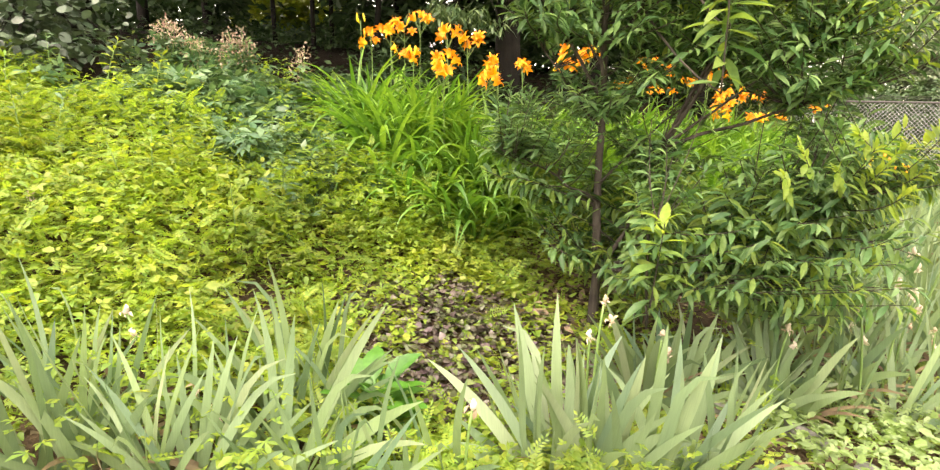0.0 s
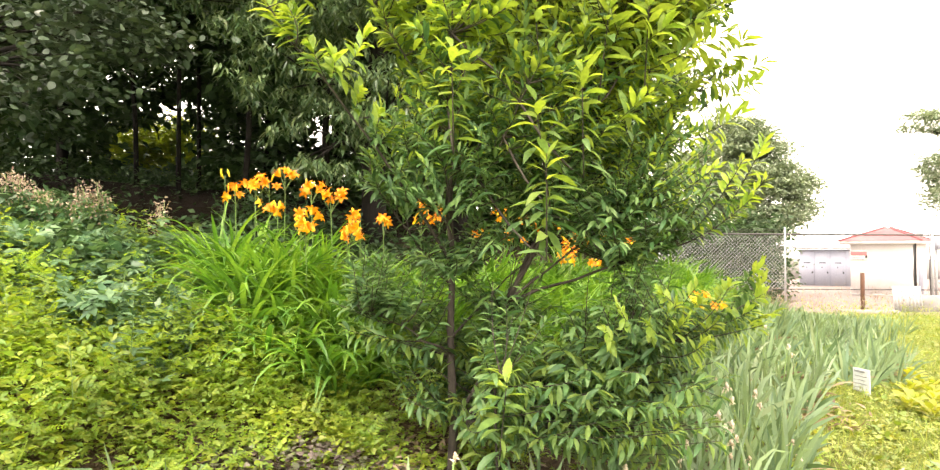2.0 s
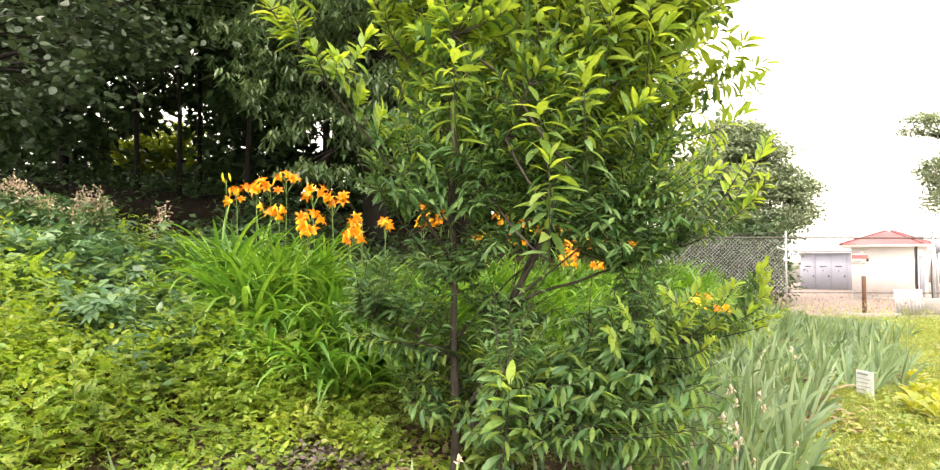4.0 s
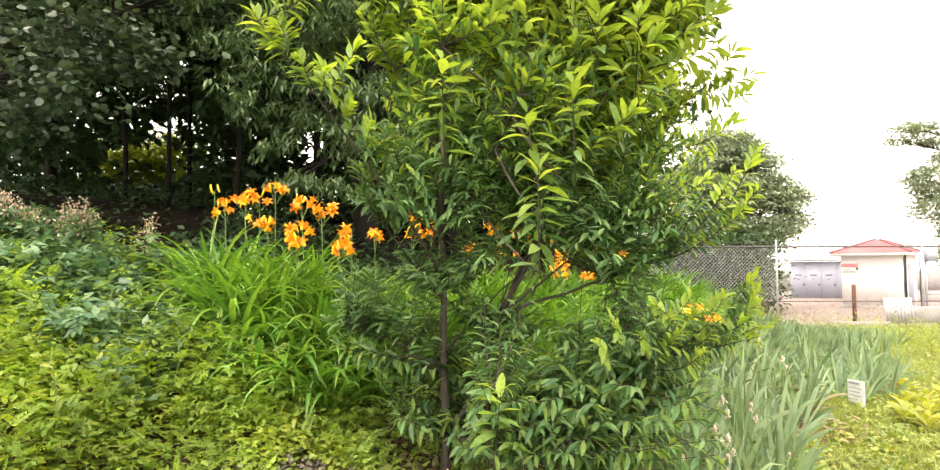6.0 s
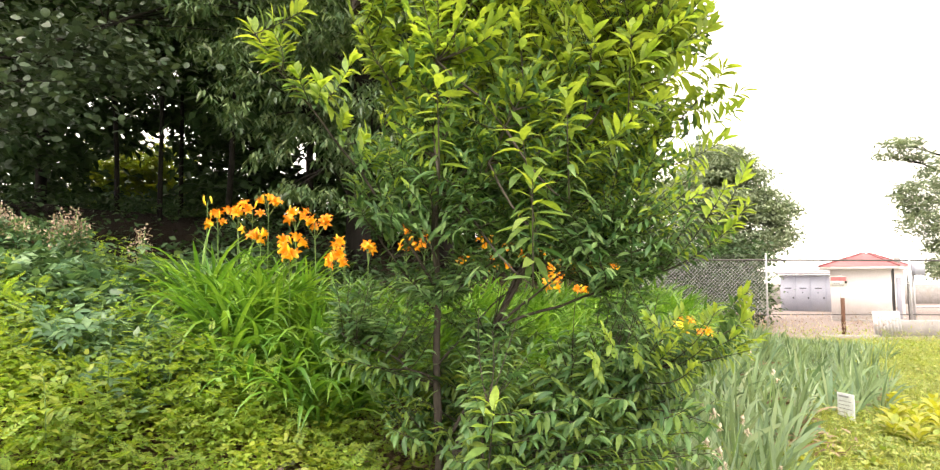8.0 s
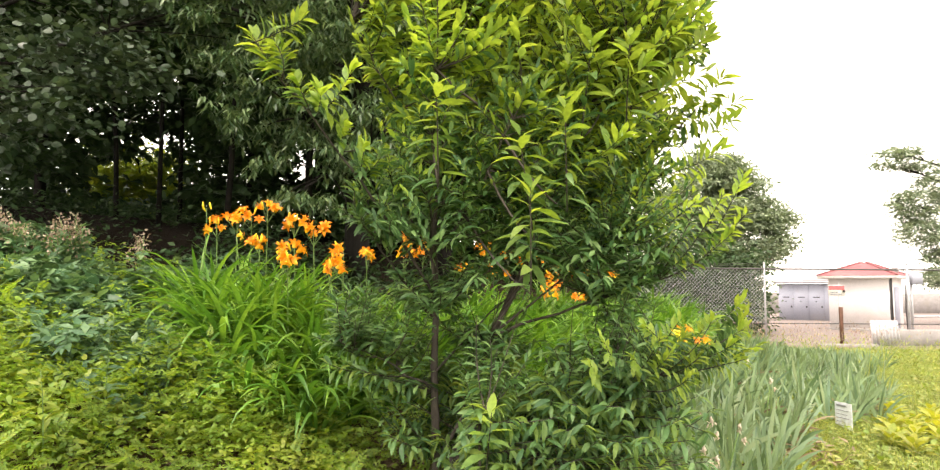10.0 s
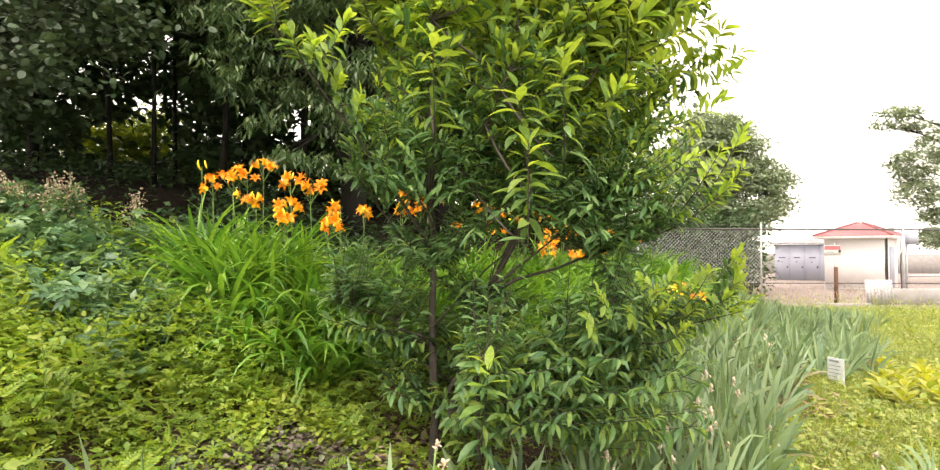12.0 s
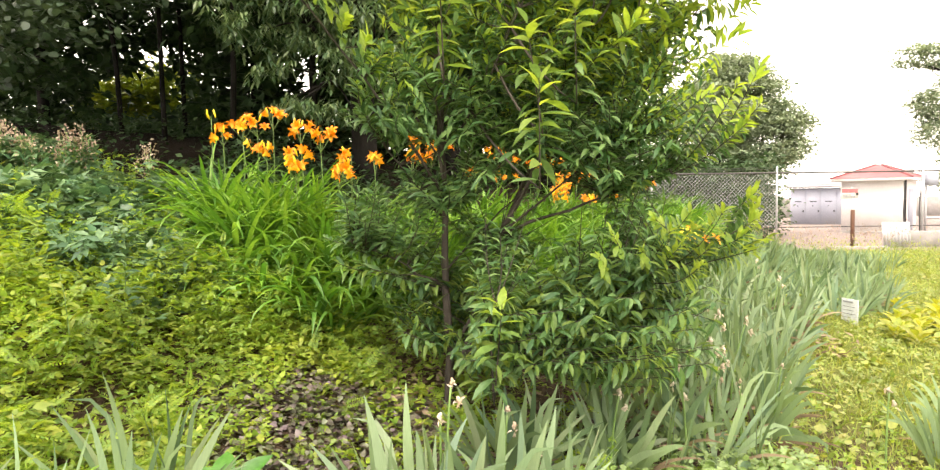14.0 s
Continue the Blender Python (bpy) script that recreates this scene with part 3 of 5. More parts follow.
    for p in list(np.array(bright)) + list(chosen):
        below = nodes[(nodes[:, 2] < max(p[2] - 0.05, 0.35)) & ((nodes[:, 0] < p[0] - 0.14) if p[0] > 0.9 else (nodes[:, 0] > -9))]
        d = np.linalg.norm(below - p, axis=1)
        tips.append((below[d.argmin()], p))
    twigs = Shape()
    places, ways, ups, sizes, leaf_tones = [], [], [], [], []
    lead = len(limbs)
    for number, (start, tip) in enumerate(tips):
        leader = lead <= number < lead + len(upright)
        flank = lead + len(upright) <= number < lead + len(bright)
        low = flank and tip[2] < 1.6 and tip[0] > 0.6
        span = np.linalg.norm(tip - start)
        bend = (start + tip) / 2 + np.array([0, 0, (-0.3 if leader else -0.1) * span]) + rng.normal(0, 0.02 if tip[2] > 0.7 else 0.05, 3)
        pts = bezier(start, bend, tip, 9)
        if leader:
            foot = tip + np.array([rng.normal(0, 0.03), 0.06, -0.42])
            pts = np.vstack([bezier(start, (start + foot) / 2 - (0, 0, 0.08), foot, 5), foot + (tip - foot) * np.array([0.25, 0.5, 0.75, 1.0])[:, None]])
        twigs.tube(pts, np.linspace(0.0065 if leader else 0.003, 0.0014, 9), 4, False)
        leafed = 1.0 if leader else min(0.8, (0.62 if low else 0.36) / span)
        n = 24 if leader else 40 if low else 26 if flank else int(rng.integers(18, 25))
        phase = rng.uniform(0, 6.28)
        way = pts[-1] - pts[-3]
        way = way / np.linalg.norm(way)
        side = np.cross(way, (0, 0, 1.0))
        side = side / (np.linalg.norm(side) + 1e-6)
        umbrella = not (leader or flank) and tip[2] < 1.3 and tip[0] > 0.15 and rng.random() < 0.6
        lean = rng.normal(1.3, 0.3) if flank else rng.normal(0, 0.35 if tip[2] < 1.3 else 0.8)
        side = side * math.cos(lean) + np.cross(side, way) * math.sin(lean)
        # Paler leaves high up and to the right paint in the sky's light.
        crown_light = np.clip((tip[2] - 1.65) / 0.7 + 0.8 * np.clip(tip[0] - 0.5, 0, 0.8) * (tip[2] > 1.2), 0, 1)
        for i in range(n):
            u = (i + 1) / n
            last = max(0.0, (u - 0.7) / 0.3)
            if leader:
                az = phase + i * 2.4 + rng.normal(0, 0.3)
                out = np.array([math.cos(az), math.sin(az), 0])
                at = pts[4] + (pts[-1] - pts[4]) * u ** 0.8
                lift = -0.12 + 0.22 * rng.normal() + 1.1 * u ** 4
                size = rng.uniform(0.10, 0.165) * (1 - 0.2 * u ** 6)
                leaf_tone = 2 if u > 0.7 else 1 if u > 0.3 or rng.random() < 0.4 else 0
            else:
                t = 1 - leafed * (1 - u)
                at = np.array([np.interp(t * 8, range(9), pts[:, k]) for k in range(3)])
                out = side * (0.9 if i % 2 else -0.9) + way * (0.45 + 0.9 * last) + rng.normal(0, 0.2 if tip[2] > 0.6 else 0.5, 3)
                lift = np.interp(tip[2], [0.6, 0.9, 1.3, 1.7], [-0.45, -0.2, -0.05, 0.15]) + (0.22 if tip[2] > 0.7 else 0.35) * rng.normal() + 0.55 * last ** 2
                size = rng.uniform(0.056, 0.092) * (1 - 0.3 * last ** 3) * ((0.88 if low else 1.3) if flank else 1.15 if tip[2] < 0.75 or tip[2] > 1.9 else 0.95)
                if umbrella and i >= n - 7:
                    az = phase + i * 0.9 + rng.normal(0, 0.2)
                    at = pts[-1] - way * 0.012 * (n - 1 - i)
                    out = np.array([math.cos(az), math.sin(az), 0]) + way * 0.25
                    lift = rng.normal(-0.5, 0.2)
                    size = rng.uniform(0.062, 0.1)
                luck = rng.random()
                # Mid-crown shade is painted by dark leaves; low leaves are lightened.
                leaf_tone = 2 if (flank and u > (0.62 if low else 0.45)) or luck < 0.7 * crown_light or (last > 0.5 and tip[2] > 1.5 and luck < 0.3) else 1 if luck < (0.02 if 0.8 < tip[2] < 1.5 else 0.4 if tip[2] < 0.8 else 0.14) + 0.75 * crown_light else 0
                window = ((at[0] - 0.45) / 0.34) ** 2 + ((at[2] - 1.04) / 0.16) ** 2 < 1 and at[1] < 0.45
                window = window or (-0.5 < at[0] < 0.04 and abs(at[2] - 1.24) < 0.075)
                window = window or (abs(at[0]) < 0.065 and at[1] < 0.05 and (at[2] < 0.3 or 0.46 < at[2] < 0.95))
                if window and rng.random() < 0.85:
                    continue
            places.append(at)
            ways.append(out + np.array([0, 0, lift]) + way * 0.5 * last)
            ups.append(np.array([0, 0, 1.0]) - 0.3 * out + rng.normal(0, 0.25, 3) + way * 0.4)
            sizes.append(size)
            leaf_tones.append(leaf_tone)
    part("twig_mass", twigs, M_BARK, tree)["kind"] = "stuff"
    places, sizes, leaf_tones = np.array(places), np.array(sizes), np.array(leaf_tones)
    turns = frames(np.array(ways), np.array(ups))
    front = np.zeros(len(places), bool)
    front[np.argsort(places[:, 1] - 0.12 * leaf_tones)[:300]] = True
    looks = ((M_CHESTNUT, "foliage"), (M_MID_LIT, "upper_foliage"), (M_YOUNG_LIT, "young_foliage"))
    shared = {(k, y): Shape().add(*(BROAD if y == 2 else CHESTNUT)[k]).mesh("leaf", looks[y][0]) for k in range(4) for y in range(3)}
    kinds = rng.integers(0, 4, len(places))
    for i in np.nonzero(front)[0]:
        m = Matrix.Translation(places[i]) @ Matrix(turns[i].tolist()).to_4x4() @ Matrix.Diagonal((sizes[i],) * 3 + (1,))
        part("leaf", shared[(int(kinds[i]), int(leaf_tones[i]))], None, tree, m=m)
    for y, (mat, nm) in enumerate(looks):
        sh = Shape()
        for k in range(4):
            s = ~front & (leaf_tones == y) & (kinds == k)
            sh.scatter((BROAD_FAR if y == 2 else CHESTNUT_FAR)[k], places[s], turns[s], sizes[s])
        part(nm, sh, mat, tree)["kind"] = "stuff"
    return tree


TREE_AT = (-0.115, 3.1, float(ground_z(-0.115, 3.1)))
chestnut_sapling(TREE_AT)


# ---- irises ----
def iris_blade(length, width, lean, bend, tip_drop=0.0, n=9):
    """A sword leaf that stands in the xz plane: lean and bend in radians."""
    s = np.linspace(0, 1, n)
    ang = lean + bend * s ** 1.6 + tip_drop * np.clip((s - 0.72) / 0.28, 0, 1) ** 1.2
    step = length / (n - 1)
    c = np.zeros((n, 3))
    for i in range(1, n):
        a = (ang[i] + ang[i - 1]) / 2
        c[i] = c[i - 1] + step * np.array([math.sin(a), 0, math.cos(a)])
    half = width / 2 * np.array([0.72, 0.86, 0.95, 1, 1, 0.93, 0.76, 0.46, 0.03])
    side = np.stack([np.cos(ang), 0 * ang, -np.sin(ang)], 1)
    wave = 0.014 * np.sin(s * 4.0 + lean * 9)
    v = []
    for i in range(n):
        o = c[i] + np.array([0, wave[i], 0])
        v += [o - side[i] * half[i], o + (0, 0.05 * half[i], 0), o + side[i] * half[i]]
    f = [(i * 3 + j, i * 3 + j + 1, i * 3 + 4 + j, i * 3 + 3 + j) for i in range(n - 1) for j in (0, 1)]
    return np.array(v), f


def iris_plant(seed, group, dry=False):
    r = np.random.default_rng(seed)
    plant = thing("iris_plant", (0, -50, 0), "bearded iris with a fan of grey-green sword leaves", "iris", group)
    n = int(r.integers(10, 14))
    for i in range(n):
        u = (i + 0.5) / n * 2 - 1
        lean = u * 0.8 + r.normal(0, 0.08)
        ln = r.uniform(0.46, 0.66) * (1 - 0.28 * abs(u))
        drop = r.uniform(0.8, 1.8) * np.sign(u) if r.random() < 0.15 else 0.0
        sh = Shape().add(*iris_blade(ln, r.uniform(0.026, 0.04) * (1.1 if seed > 15 else 0.74 if seed < 14 else 1.0), lean, u * r.uniform(0.15, 1.3) + r.normal(0, 0.12), drop))
        part("leaf", sh, M_IRIS, plant, m=pose(u * 0.05, r.normal(0, 0.022), 0, 0, 0, r.normal(0, 16)))
    if dry:
        for i in range(5):
            u = r.choice((-1, 1))
            part("dry_leaf", Shape().add(*iris_blade(0.36, 0.016, u * 0.9, u * 0.9)), M_DRY, plant, "withered brown leaf",
                 m=pose(u * 0.05, r.normal(0, 0.03), 0, 0, 0, r.uniform(-60, 60)))
    return plant


IRISES = [iris_plant(s, "irises along the bed", s % 2 == 0) for s in range(11, 19)]


def set_iris(k, x, y, turn, size=1.0, lean=0.0):
    src = IRISES[k % len(IRISES)]
    m = pose(x, y, float(ground_z(x, y)) - 0.01, lean, rng.normal(0, 7), turn) @ Matrix.Diagonal((size, size, size, 1))
    c = copy_thing(src, m)
    c.scale = (size,) * 3
    return c


def bed_row(points, count, wide, size, kinds=range(8)):
    pts = np.array(points, float)
    seg = np.r_[0, np.cumsum(np.linalg.norm(np.diff(pts, axis=0), axis=1))]
    for i in range(count):
        d = (i + rng.uniform(0.1, 0.9)) / count * seg[-1]
        x, y = np.interp(d, seg, pts[:, 0]), np.interp(d, seg, pts[:, 1])
        set_iris(int(rng.choice(kinds)), x + rng.uniform(-1.7, 1.7) * wide, y + rng.uniform(-1.7, 1.7) * wide, rng.uniform(0, 360),
                 size * rng.uniform(0.85, 1.12), rng.normal(0, 11))


bed_row([(-1.55, 1.46), (-1.2, 1.5), (-0.95, 1.56)], 12, 0.06, 0.95, (0, 1, 2, 3))
bed_row([(-1.04, 1.86), (-0.92, 1.95)], 4, 0.04, 0.88, (0, 1, 2))
bed_row([(-0.9, 1.56), (-0.66, 1.68), (-0.52, 1.8)], 5, 0.03, 0.78, (0, 1, 2, 3))
bed_row([(-0.3, 1.9), (-0.05, 2.0), (0.27, 2.06)], 9, 0.07, 1.06, (5, 6, 7))       # clump before the sapling
bed_row([(0.05, 2.66), (0.3, 2.72), (0.6, 2.75)], 7, 0.06, 0.78)
bed = []
for _ in range(6000):                                                   # the broad bed towards the label sign
    y = rng.uniform(2.75, 9.6)
    x = rng.uniform(np.interp(y, [2.75, 4.3, 6.9, 9.6], [0.5, 1.0, 2.2, 4.2]), np.interp(y, [2.75, 3.6, 4.5, 5.5, 6.0, 6.5, 6.9, 8.0, 9.6], [1.3, 1.75, 2.25, 2.85, 3.2, 4.15, 4.6, 5.4, 6.2]))
    if all((x - a) ** 2 + (y - b) ** 2 > (0.19 if y < 6.5 else 0.25) ** 2 for a, b in bed) and math.hypot(x - 3.75, y - 6.1) > 0.34 and not (y < 6.1 and abs(x - 0.615 * y) < 0.22 and y > 4.9):
        bed.append((x, y))
for k, (x, y) in enumerate(bed):
    set_iris(k, x, y, rng.uniform(0, 360), rng.uniform(0.74, 0.98), rng.normal(0, 12))
bed_row([(2.2, 2.95), (2.5, 3.2)], 5, 0.05, 0.88)                        # young irises on the turf
bed_row([(8.8, 14.2), (9.3, 13.8)], 4, 0.12, 0.9)
for o in IRISES:                                                       # the first of each kind joins the near clump
    i = IRISES.index(o)
    o.matrix_basis = pose(1.9 + 0.25 * i, 5.6 + 0.32 * i, float(ground_z(1.9 + 0.25 * i, 5.6 + 0.32 * i)), 0, 0, 40 * i)

BLADE = iris_blade(1.0, 0.11, 0.05, 0.25)
far_iris = Shape()
n = 1500
d = rng.uniform(0, 1, n)
fx, fy = np.interp(d, [0, 0.4, 1], [4.9, 6.6, 8.2]) + rng.uniform(-0.8, 0.8, n), np.interp(d, [0, 0.4, 1], [10.2, 12.6, 14.6]) + rng.normal(0, 0.55, n)
az = rng.uniform(0, 6.28, n)
ways = np.stack([np.cos(az) * 0.1, np.sin(az) * 0.1, np.ones(n)], 1) + rng.normal(0, 0.22, (n, 3)) * (1, 1, 0)
x_ax = np.stack([np.cos(az), np.sin(az), 0 * az], 1)
far_iris.scatter(BLADE, np.stack([fx, fy, ground_z(fx, fy) - 0.02], 1), np.stack([x_ax, np.cross(ways, x_ax), ways], 2), rng.uniform(0.3, 0.5, n))
single("iris_bed", far_iris, M_IRIS, "dense far bed of grey-green iris leaves", "iris bed", kind="stuff")


# ---- withered iris stalks ----
CURL = leaf_template([(0, 0), (0.3, 0.14), (0.6, 0.2), (0.85, 0.1), (1, 0)], 0.5, 0.6)


def withered_stalk(x, y, top, lean, turn, heads=2):
    z = float(ground_z(x, y))
    h = top - z
    st = thing("withered_iris_stalk", (x, y, z), "thin iris stalk with papery withered blooms", "dead flower", "withered stalks", turn=turn)
    pts = bezier((0, 0, -0.02), (0, 0, h * 0.6), (math.tan(lean) * h, 0, h), 7)
    part("stem", Shape().tube(pts, np.linspace(0.006, 0.004, 7), 6), M_STEM, st)
    for i in range(heads):
        at = pts[-1] - np.array([0.025 * i * (-1) ** i, 0.01 * i, 0.07 * i])
        k = rng.uniform(0.5, 0.85)
        ring = np.array([0.003, 0.010, 0.013, 0.012, 0.008, 0.002]) * k * rng.uniform(0.8, 1.2, 6)
        axis = at + np.array([[rng.normal(0, 0.003), rng.normal(0, 0.003), 0.009 * q * k] for q in range(-1, 5)])
        sh = Shape().tube(axis, ring, 8)
        for q in range(7):
            sh.scatter(CURL, at[None] + rng.normal(0, 0.006, (1, 3)), leaf_turns(1, -10, 50, 0.8), np.array([rng.uniform(0.02, 0.042) * k]))
        part("withered_bloom", sh, M_PAPERY, st)["kind"] = "stuff"


for x, y, top, lean, turn, heads in ((-1.22, 1.62, 0.56, 0.1, 30, 2), (-1.14, 1.6, 0.46, 0.15, 60, 2), (-1.45, 1.75, 0.72, -0.2, 0, 2), (-0.1, 2.3, 0.72, 0.05, 10, 2), (-0.12, 2.32, 0.58, 0.02, 80, 1),
                                     (0.12, 2.4, 0.58, 0.05, 20, 2), (0.6, 2.7, 0.55, 0.1, 0, 2), (0.25, 2.2, 0.5, -0.1, 50, 1), (-0.45, 1.75, 0.52, 0.1, 60, 1),
                                     (1.0, 2.9, 0.6, 0.1, 200, 3), (1.1, 2.95, 0.66, 0.12, 10, 2), (1.2, 3.1, 0.62, 0.2, 40, 3), (1.3, 3.0, 0.5, 0.05, 90, 2), (1.15, 3.3, 0.78, 0.25, 0, 3),
                                     (1.45, 3.5, 0.7, 0.2, 20, 2), (2.0, 3.0, 0.45, 0.05, 30, 2), (1.6, 3.3, 0.5, 0.1, 0, 2), (2.6, 5.4, 0.7, 0.1, 0, 2), (2.9, 6.4, 0.75, 0.1, 50, 2), (-2.45, 2.35, 0.98, 0.0, 0, 1)):
    withered_stalk(x, y, top, lean, turn, heads)


# ---- daylilies ----
def strap(length, width, lean, arch, n=9):
    """An arching, channelled daylily leaf rising from the origin towards +y."""
    s = np.linspace(0, 1, n)
    ang = lean + arch * s ** 1.5
    c = np.zeros((n, 3))
    for i in range(1, n):
        a = (ang[i] + ang[i - 1]) / 2
        c[i] = c[i - 1] + length / (n - 1) * np.array([0, math.sin(a), math.cos(a)])
    half = width / 2 * np.array([0.8, 0.95, 1, 1, 0.97, 0.88, 0.7, 0.42, 0.03])
    up = np.stack([0 * ang, -np.cos(ang), np.sin(ang)], 1)
    v = []
    for i in range(n):
        v += [c[i] + (-half[i], 0, 0) + up[i] * half[i] * 0.55, c[i], c[i] + (half[i], 0, 0) + up[i] * half[i] * 0.55]
    f = [(i * 3 + j, i * 3 + j + 1, i * 3 + 4 + j, i * 3 + 3 + j) for i in range(n - 1) for j in (0, 1)]
    return np.array(v), f


def daylily_plant(seed, arch, long):
    r = np.random.default_rng(seed)
    plant = thing("daylily_plant", (0, -50, 0), "daylily tuft of arching bright green strap leaves", "daylily", "daylilies on the bank")
    rest = Shape()
    for i in range(31):
        az = r.uniform(0, 360)
        tv, tf = strap(r.uniform(*long), r.uniform(0.025, 0.04), r.uniform(0.03, 0.4), r.uniform(*arch))
        m = pose(0.05 * math.sin(-math.radians(az)), 0.05 * math.cos(math.radians(az)), -0.01, 0, 0, az + r.normal(0, 12))
        if i < 6:
            part("leaf", Shape().add(tv, tf), M_LILY, plant, m=m)
        else:
            q = np.array(m)
            rest.add(tv @ q[:3, :3].T + q[:3, 3], tf)
    part("leaves", rest, M_LILY, plant)["kind"] = "stuff"
    return plant


LILIES = [daylily_plant(s, (0.7, 2.7), (0.48, 0.88)) for s in (31, 32, 33, 34, 35)] + [daylily_plant(s, (1.2, 2.6), (0.42, 0.74)) for s in (41, 42)]


def set_lily(k, x, y, size):
    c = copy_thing(LILIES[k % 5 if y > 3.95 else 5 + k % 2], pose(x, y, float(ground_z(x, y)), rng.normal(0, 5), rng.normal(0, 5), rng.uniform(0, 360)))
    c.matrix_basis = c.matrix_basis @ Matrix.Diagonal((size, size, size, 1))


spots = []
for _ in range(5000):
    if rng.random() < 0.5:
        y = rng.uniform(3.55, 4.85)
        x = rng.uniform(np.interp(y, [3.6, 3.9, 4.3, 4.85], [-1.25, -1.5, -1.78, -2.0]), np.interp(y, [3.6, 4.1, 4.4, 4.85], [-0.7, -0.4, -0.1, 0.2]))
    else:
        u, w = rng.uniform(0, 1), rng.uniform(-1, 1)
        x, y = -0.4 + 3.0 * u + w * 0.22, max(4.3, 4.45 + 3.2 * u + w * 0.15 + rng.normal(0, 0.3))
    if all((x - a) ** 2 + (y - b) ** 2 > 0.125 ** 2 for a, b in spots):
        spots.append((x, y))
for i, (x, y) in enumerate(spots):
    set_lily(i, x, y, rng.uniform(0.84, 1.08) * (0.95 if y < 3.95 else 1.0))
for i, o in enumerate(LILIES):
    x, y = -1.25 + 0.25 * i, 4.2
    o.matrix_basis = pose(x, y, float(ground_z(x, y)), 0, 0, 70 * i)


def lily_flower():
    """Six recurved tepals round a throat; opens along +z."""
    sh = Shape()
    for k in range(6):
        n = 7
        s = np.linspace(0, 1, n)
        wide = (0.017 if k % 2 else 0.012) * np.sin(np.pi * np.clip(0.18 + s * 0.82, 0, 1)) ** 0.8 + 0.001
        rad = 0.006 + 0.062 * s ** 1.35
        hgt = 0.06 * np.sin(s * 1.9) - 0.012 * s ** 4
        v = []
        for i in range(n):
            v += [(-wide[i], rad[i], hgt[i] + 0.25 * wide[i]), (0, rad[i], hgt[i] - 0.002), (wide[i], rad[i], hgt[i] + 0.25 * wide[i])]
        f = [(i * 3 + j, i * 3 + j + 1, i * 3 + 4 + j, i * 3 + 3 + j) for i in range(n - 1) for j in (0, 1)]
        sh.add(*placed((np.array(v), f), (0, 0, 0.002 * (k % 2)), k * 60))
    return sh


FLOWER = {c: lily_flower().mesh("flower", m) for c, m in (("orange", M_ORANGE), ("yellow", M_LEMON))}
BUD = Shape().tube([(0, 0, 0), (0, 0, 0.012), (0, 0, 0.035), (0, 0, 0.055), (0, 0, 0.066)], [0.003, 0.006, 0.008, 0.006, 0.001], 7).mesh("bud", M_LEMON)
STAMEN = Shape()
for k in range(5):
    a = k * 1.26
    STAMEN.tube(bezier((0, 0, 0.01), (0.006 * math.cos(a), 0.006 * math.sin(a), 0.05), (0.022 * math.cos(a), 0.022 * math.sin(a), 0.085), 5), 0.0012, 4)
STAMEN = STAMEN.mesh("stamens", M_ORANGE)


def lily_scape(x, y, z, colour="orange", blooms=1, buds=2):
    foot = float(ground_z(x, y + 0.05))
    h = z - foot
    st = thing("daylily_scape", (x, y + 0.05, foot), f"tall green daylily stalk with {colour} blooms and buds", "daylily flower", "daylily blooms")
    pts = bezier((rng.normal(0, 0.05), 0.02, -0.02), (0, 0, h * 0.6), (0, -0.05, h - 0.03), 7)
    part("stem", Shape().tube(pts, np.linspace(0.005, 0.003, 7), 6), M_STEM, st)
    for i in range(blooms):
        off = np.array([0, 0, 0]) if i == 0 else np.array([rng.uniform(-0.09, 0.09), rng.uniform(-0.03, 0.05), rng.uniform(-0.06, 0.01)])
        at = pts[-1] + off
        stem_sh = Shape().tube(bezier(pts[-2], (pts[-2] + at) / 2 + (0, 0, 0.01), at, 5), 0.0025, 5)
        fl = part("flower", FLOWER[colour], None, st, m=pose(*at, 0, 0, rng.uniform(0, 360)) @ pose(0, 0, 0, rng.uniform(25, 80)) @ pose(0, 0, 0, 0, 0, rng.uniform(0, 60)) @ Matrix.Diagonal((*(np.ones(3) * rng.uniform(0.68, 0.9)), 1)))
        part("stamen", STAMEN, None, fl)
        part("pedicel", stem_sh, M_STEM, st)
    for i in range(buds):
        at = pts[-1] + np.array([rng.uniform(-0.05, 0.05), rng.uniform(-0.02, 0.03), rng.uniform(-0.03, 0.01)])
        part("bud", BUD, None, st, m=pose(*at, rng.normal(0, 25), rng.normal(0, 30), 0))


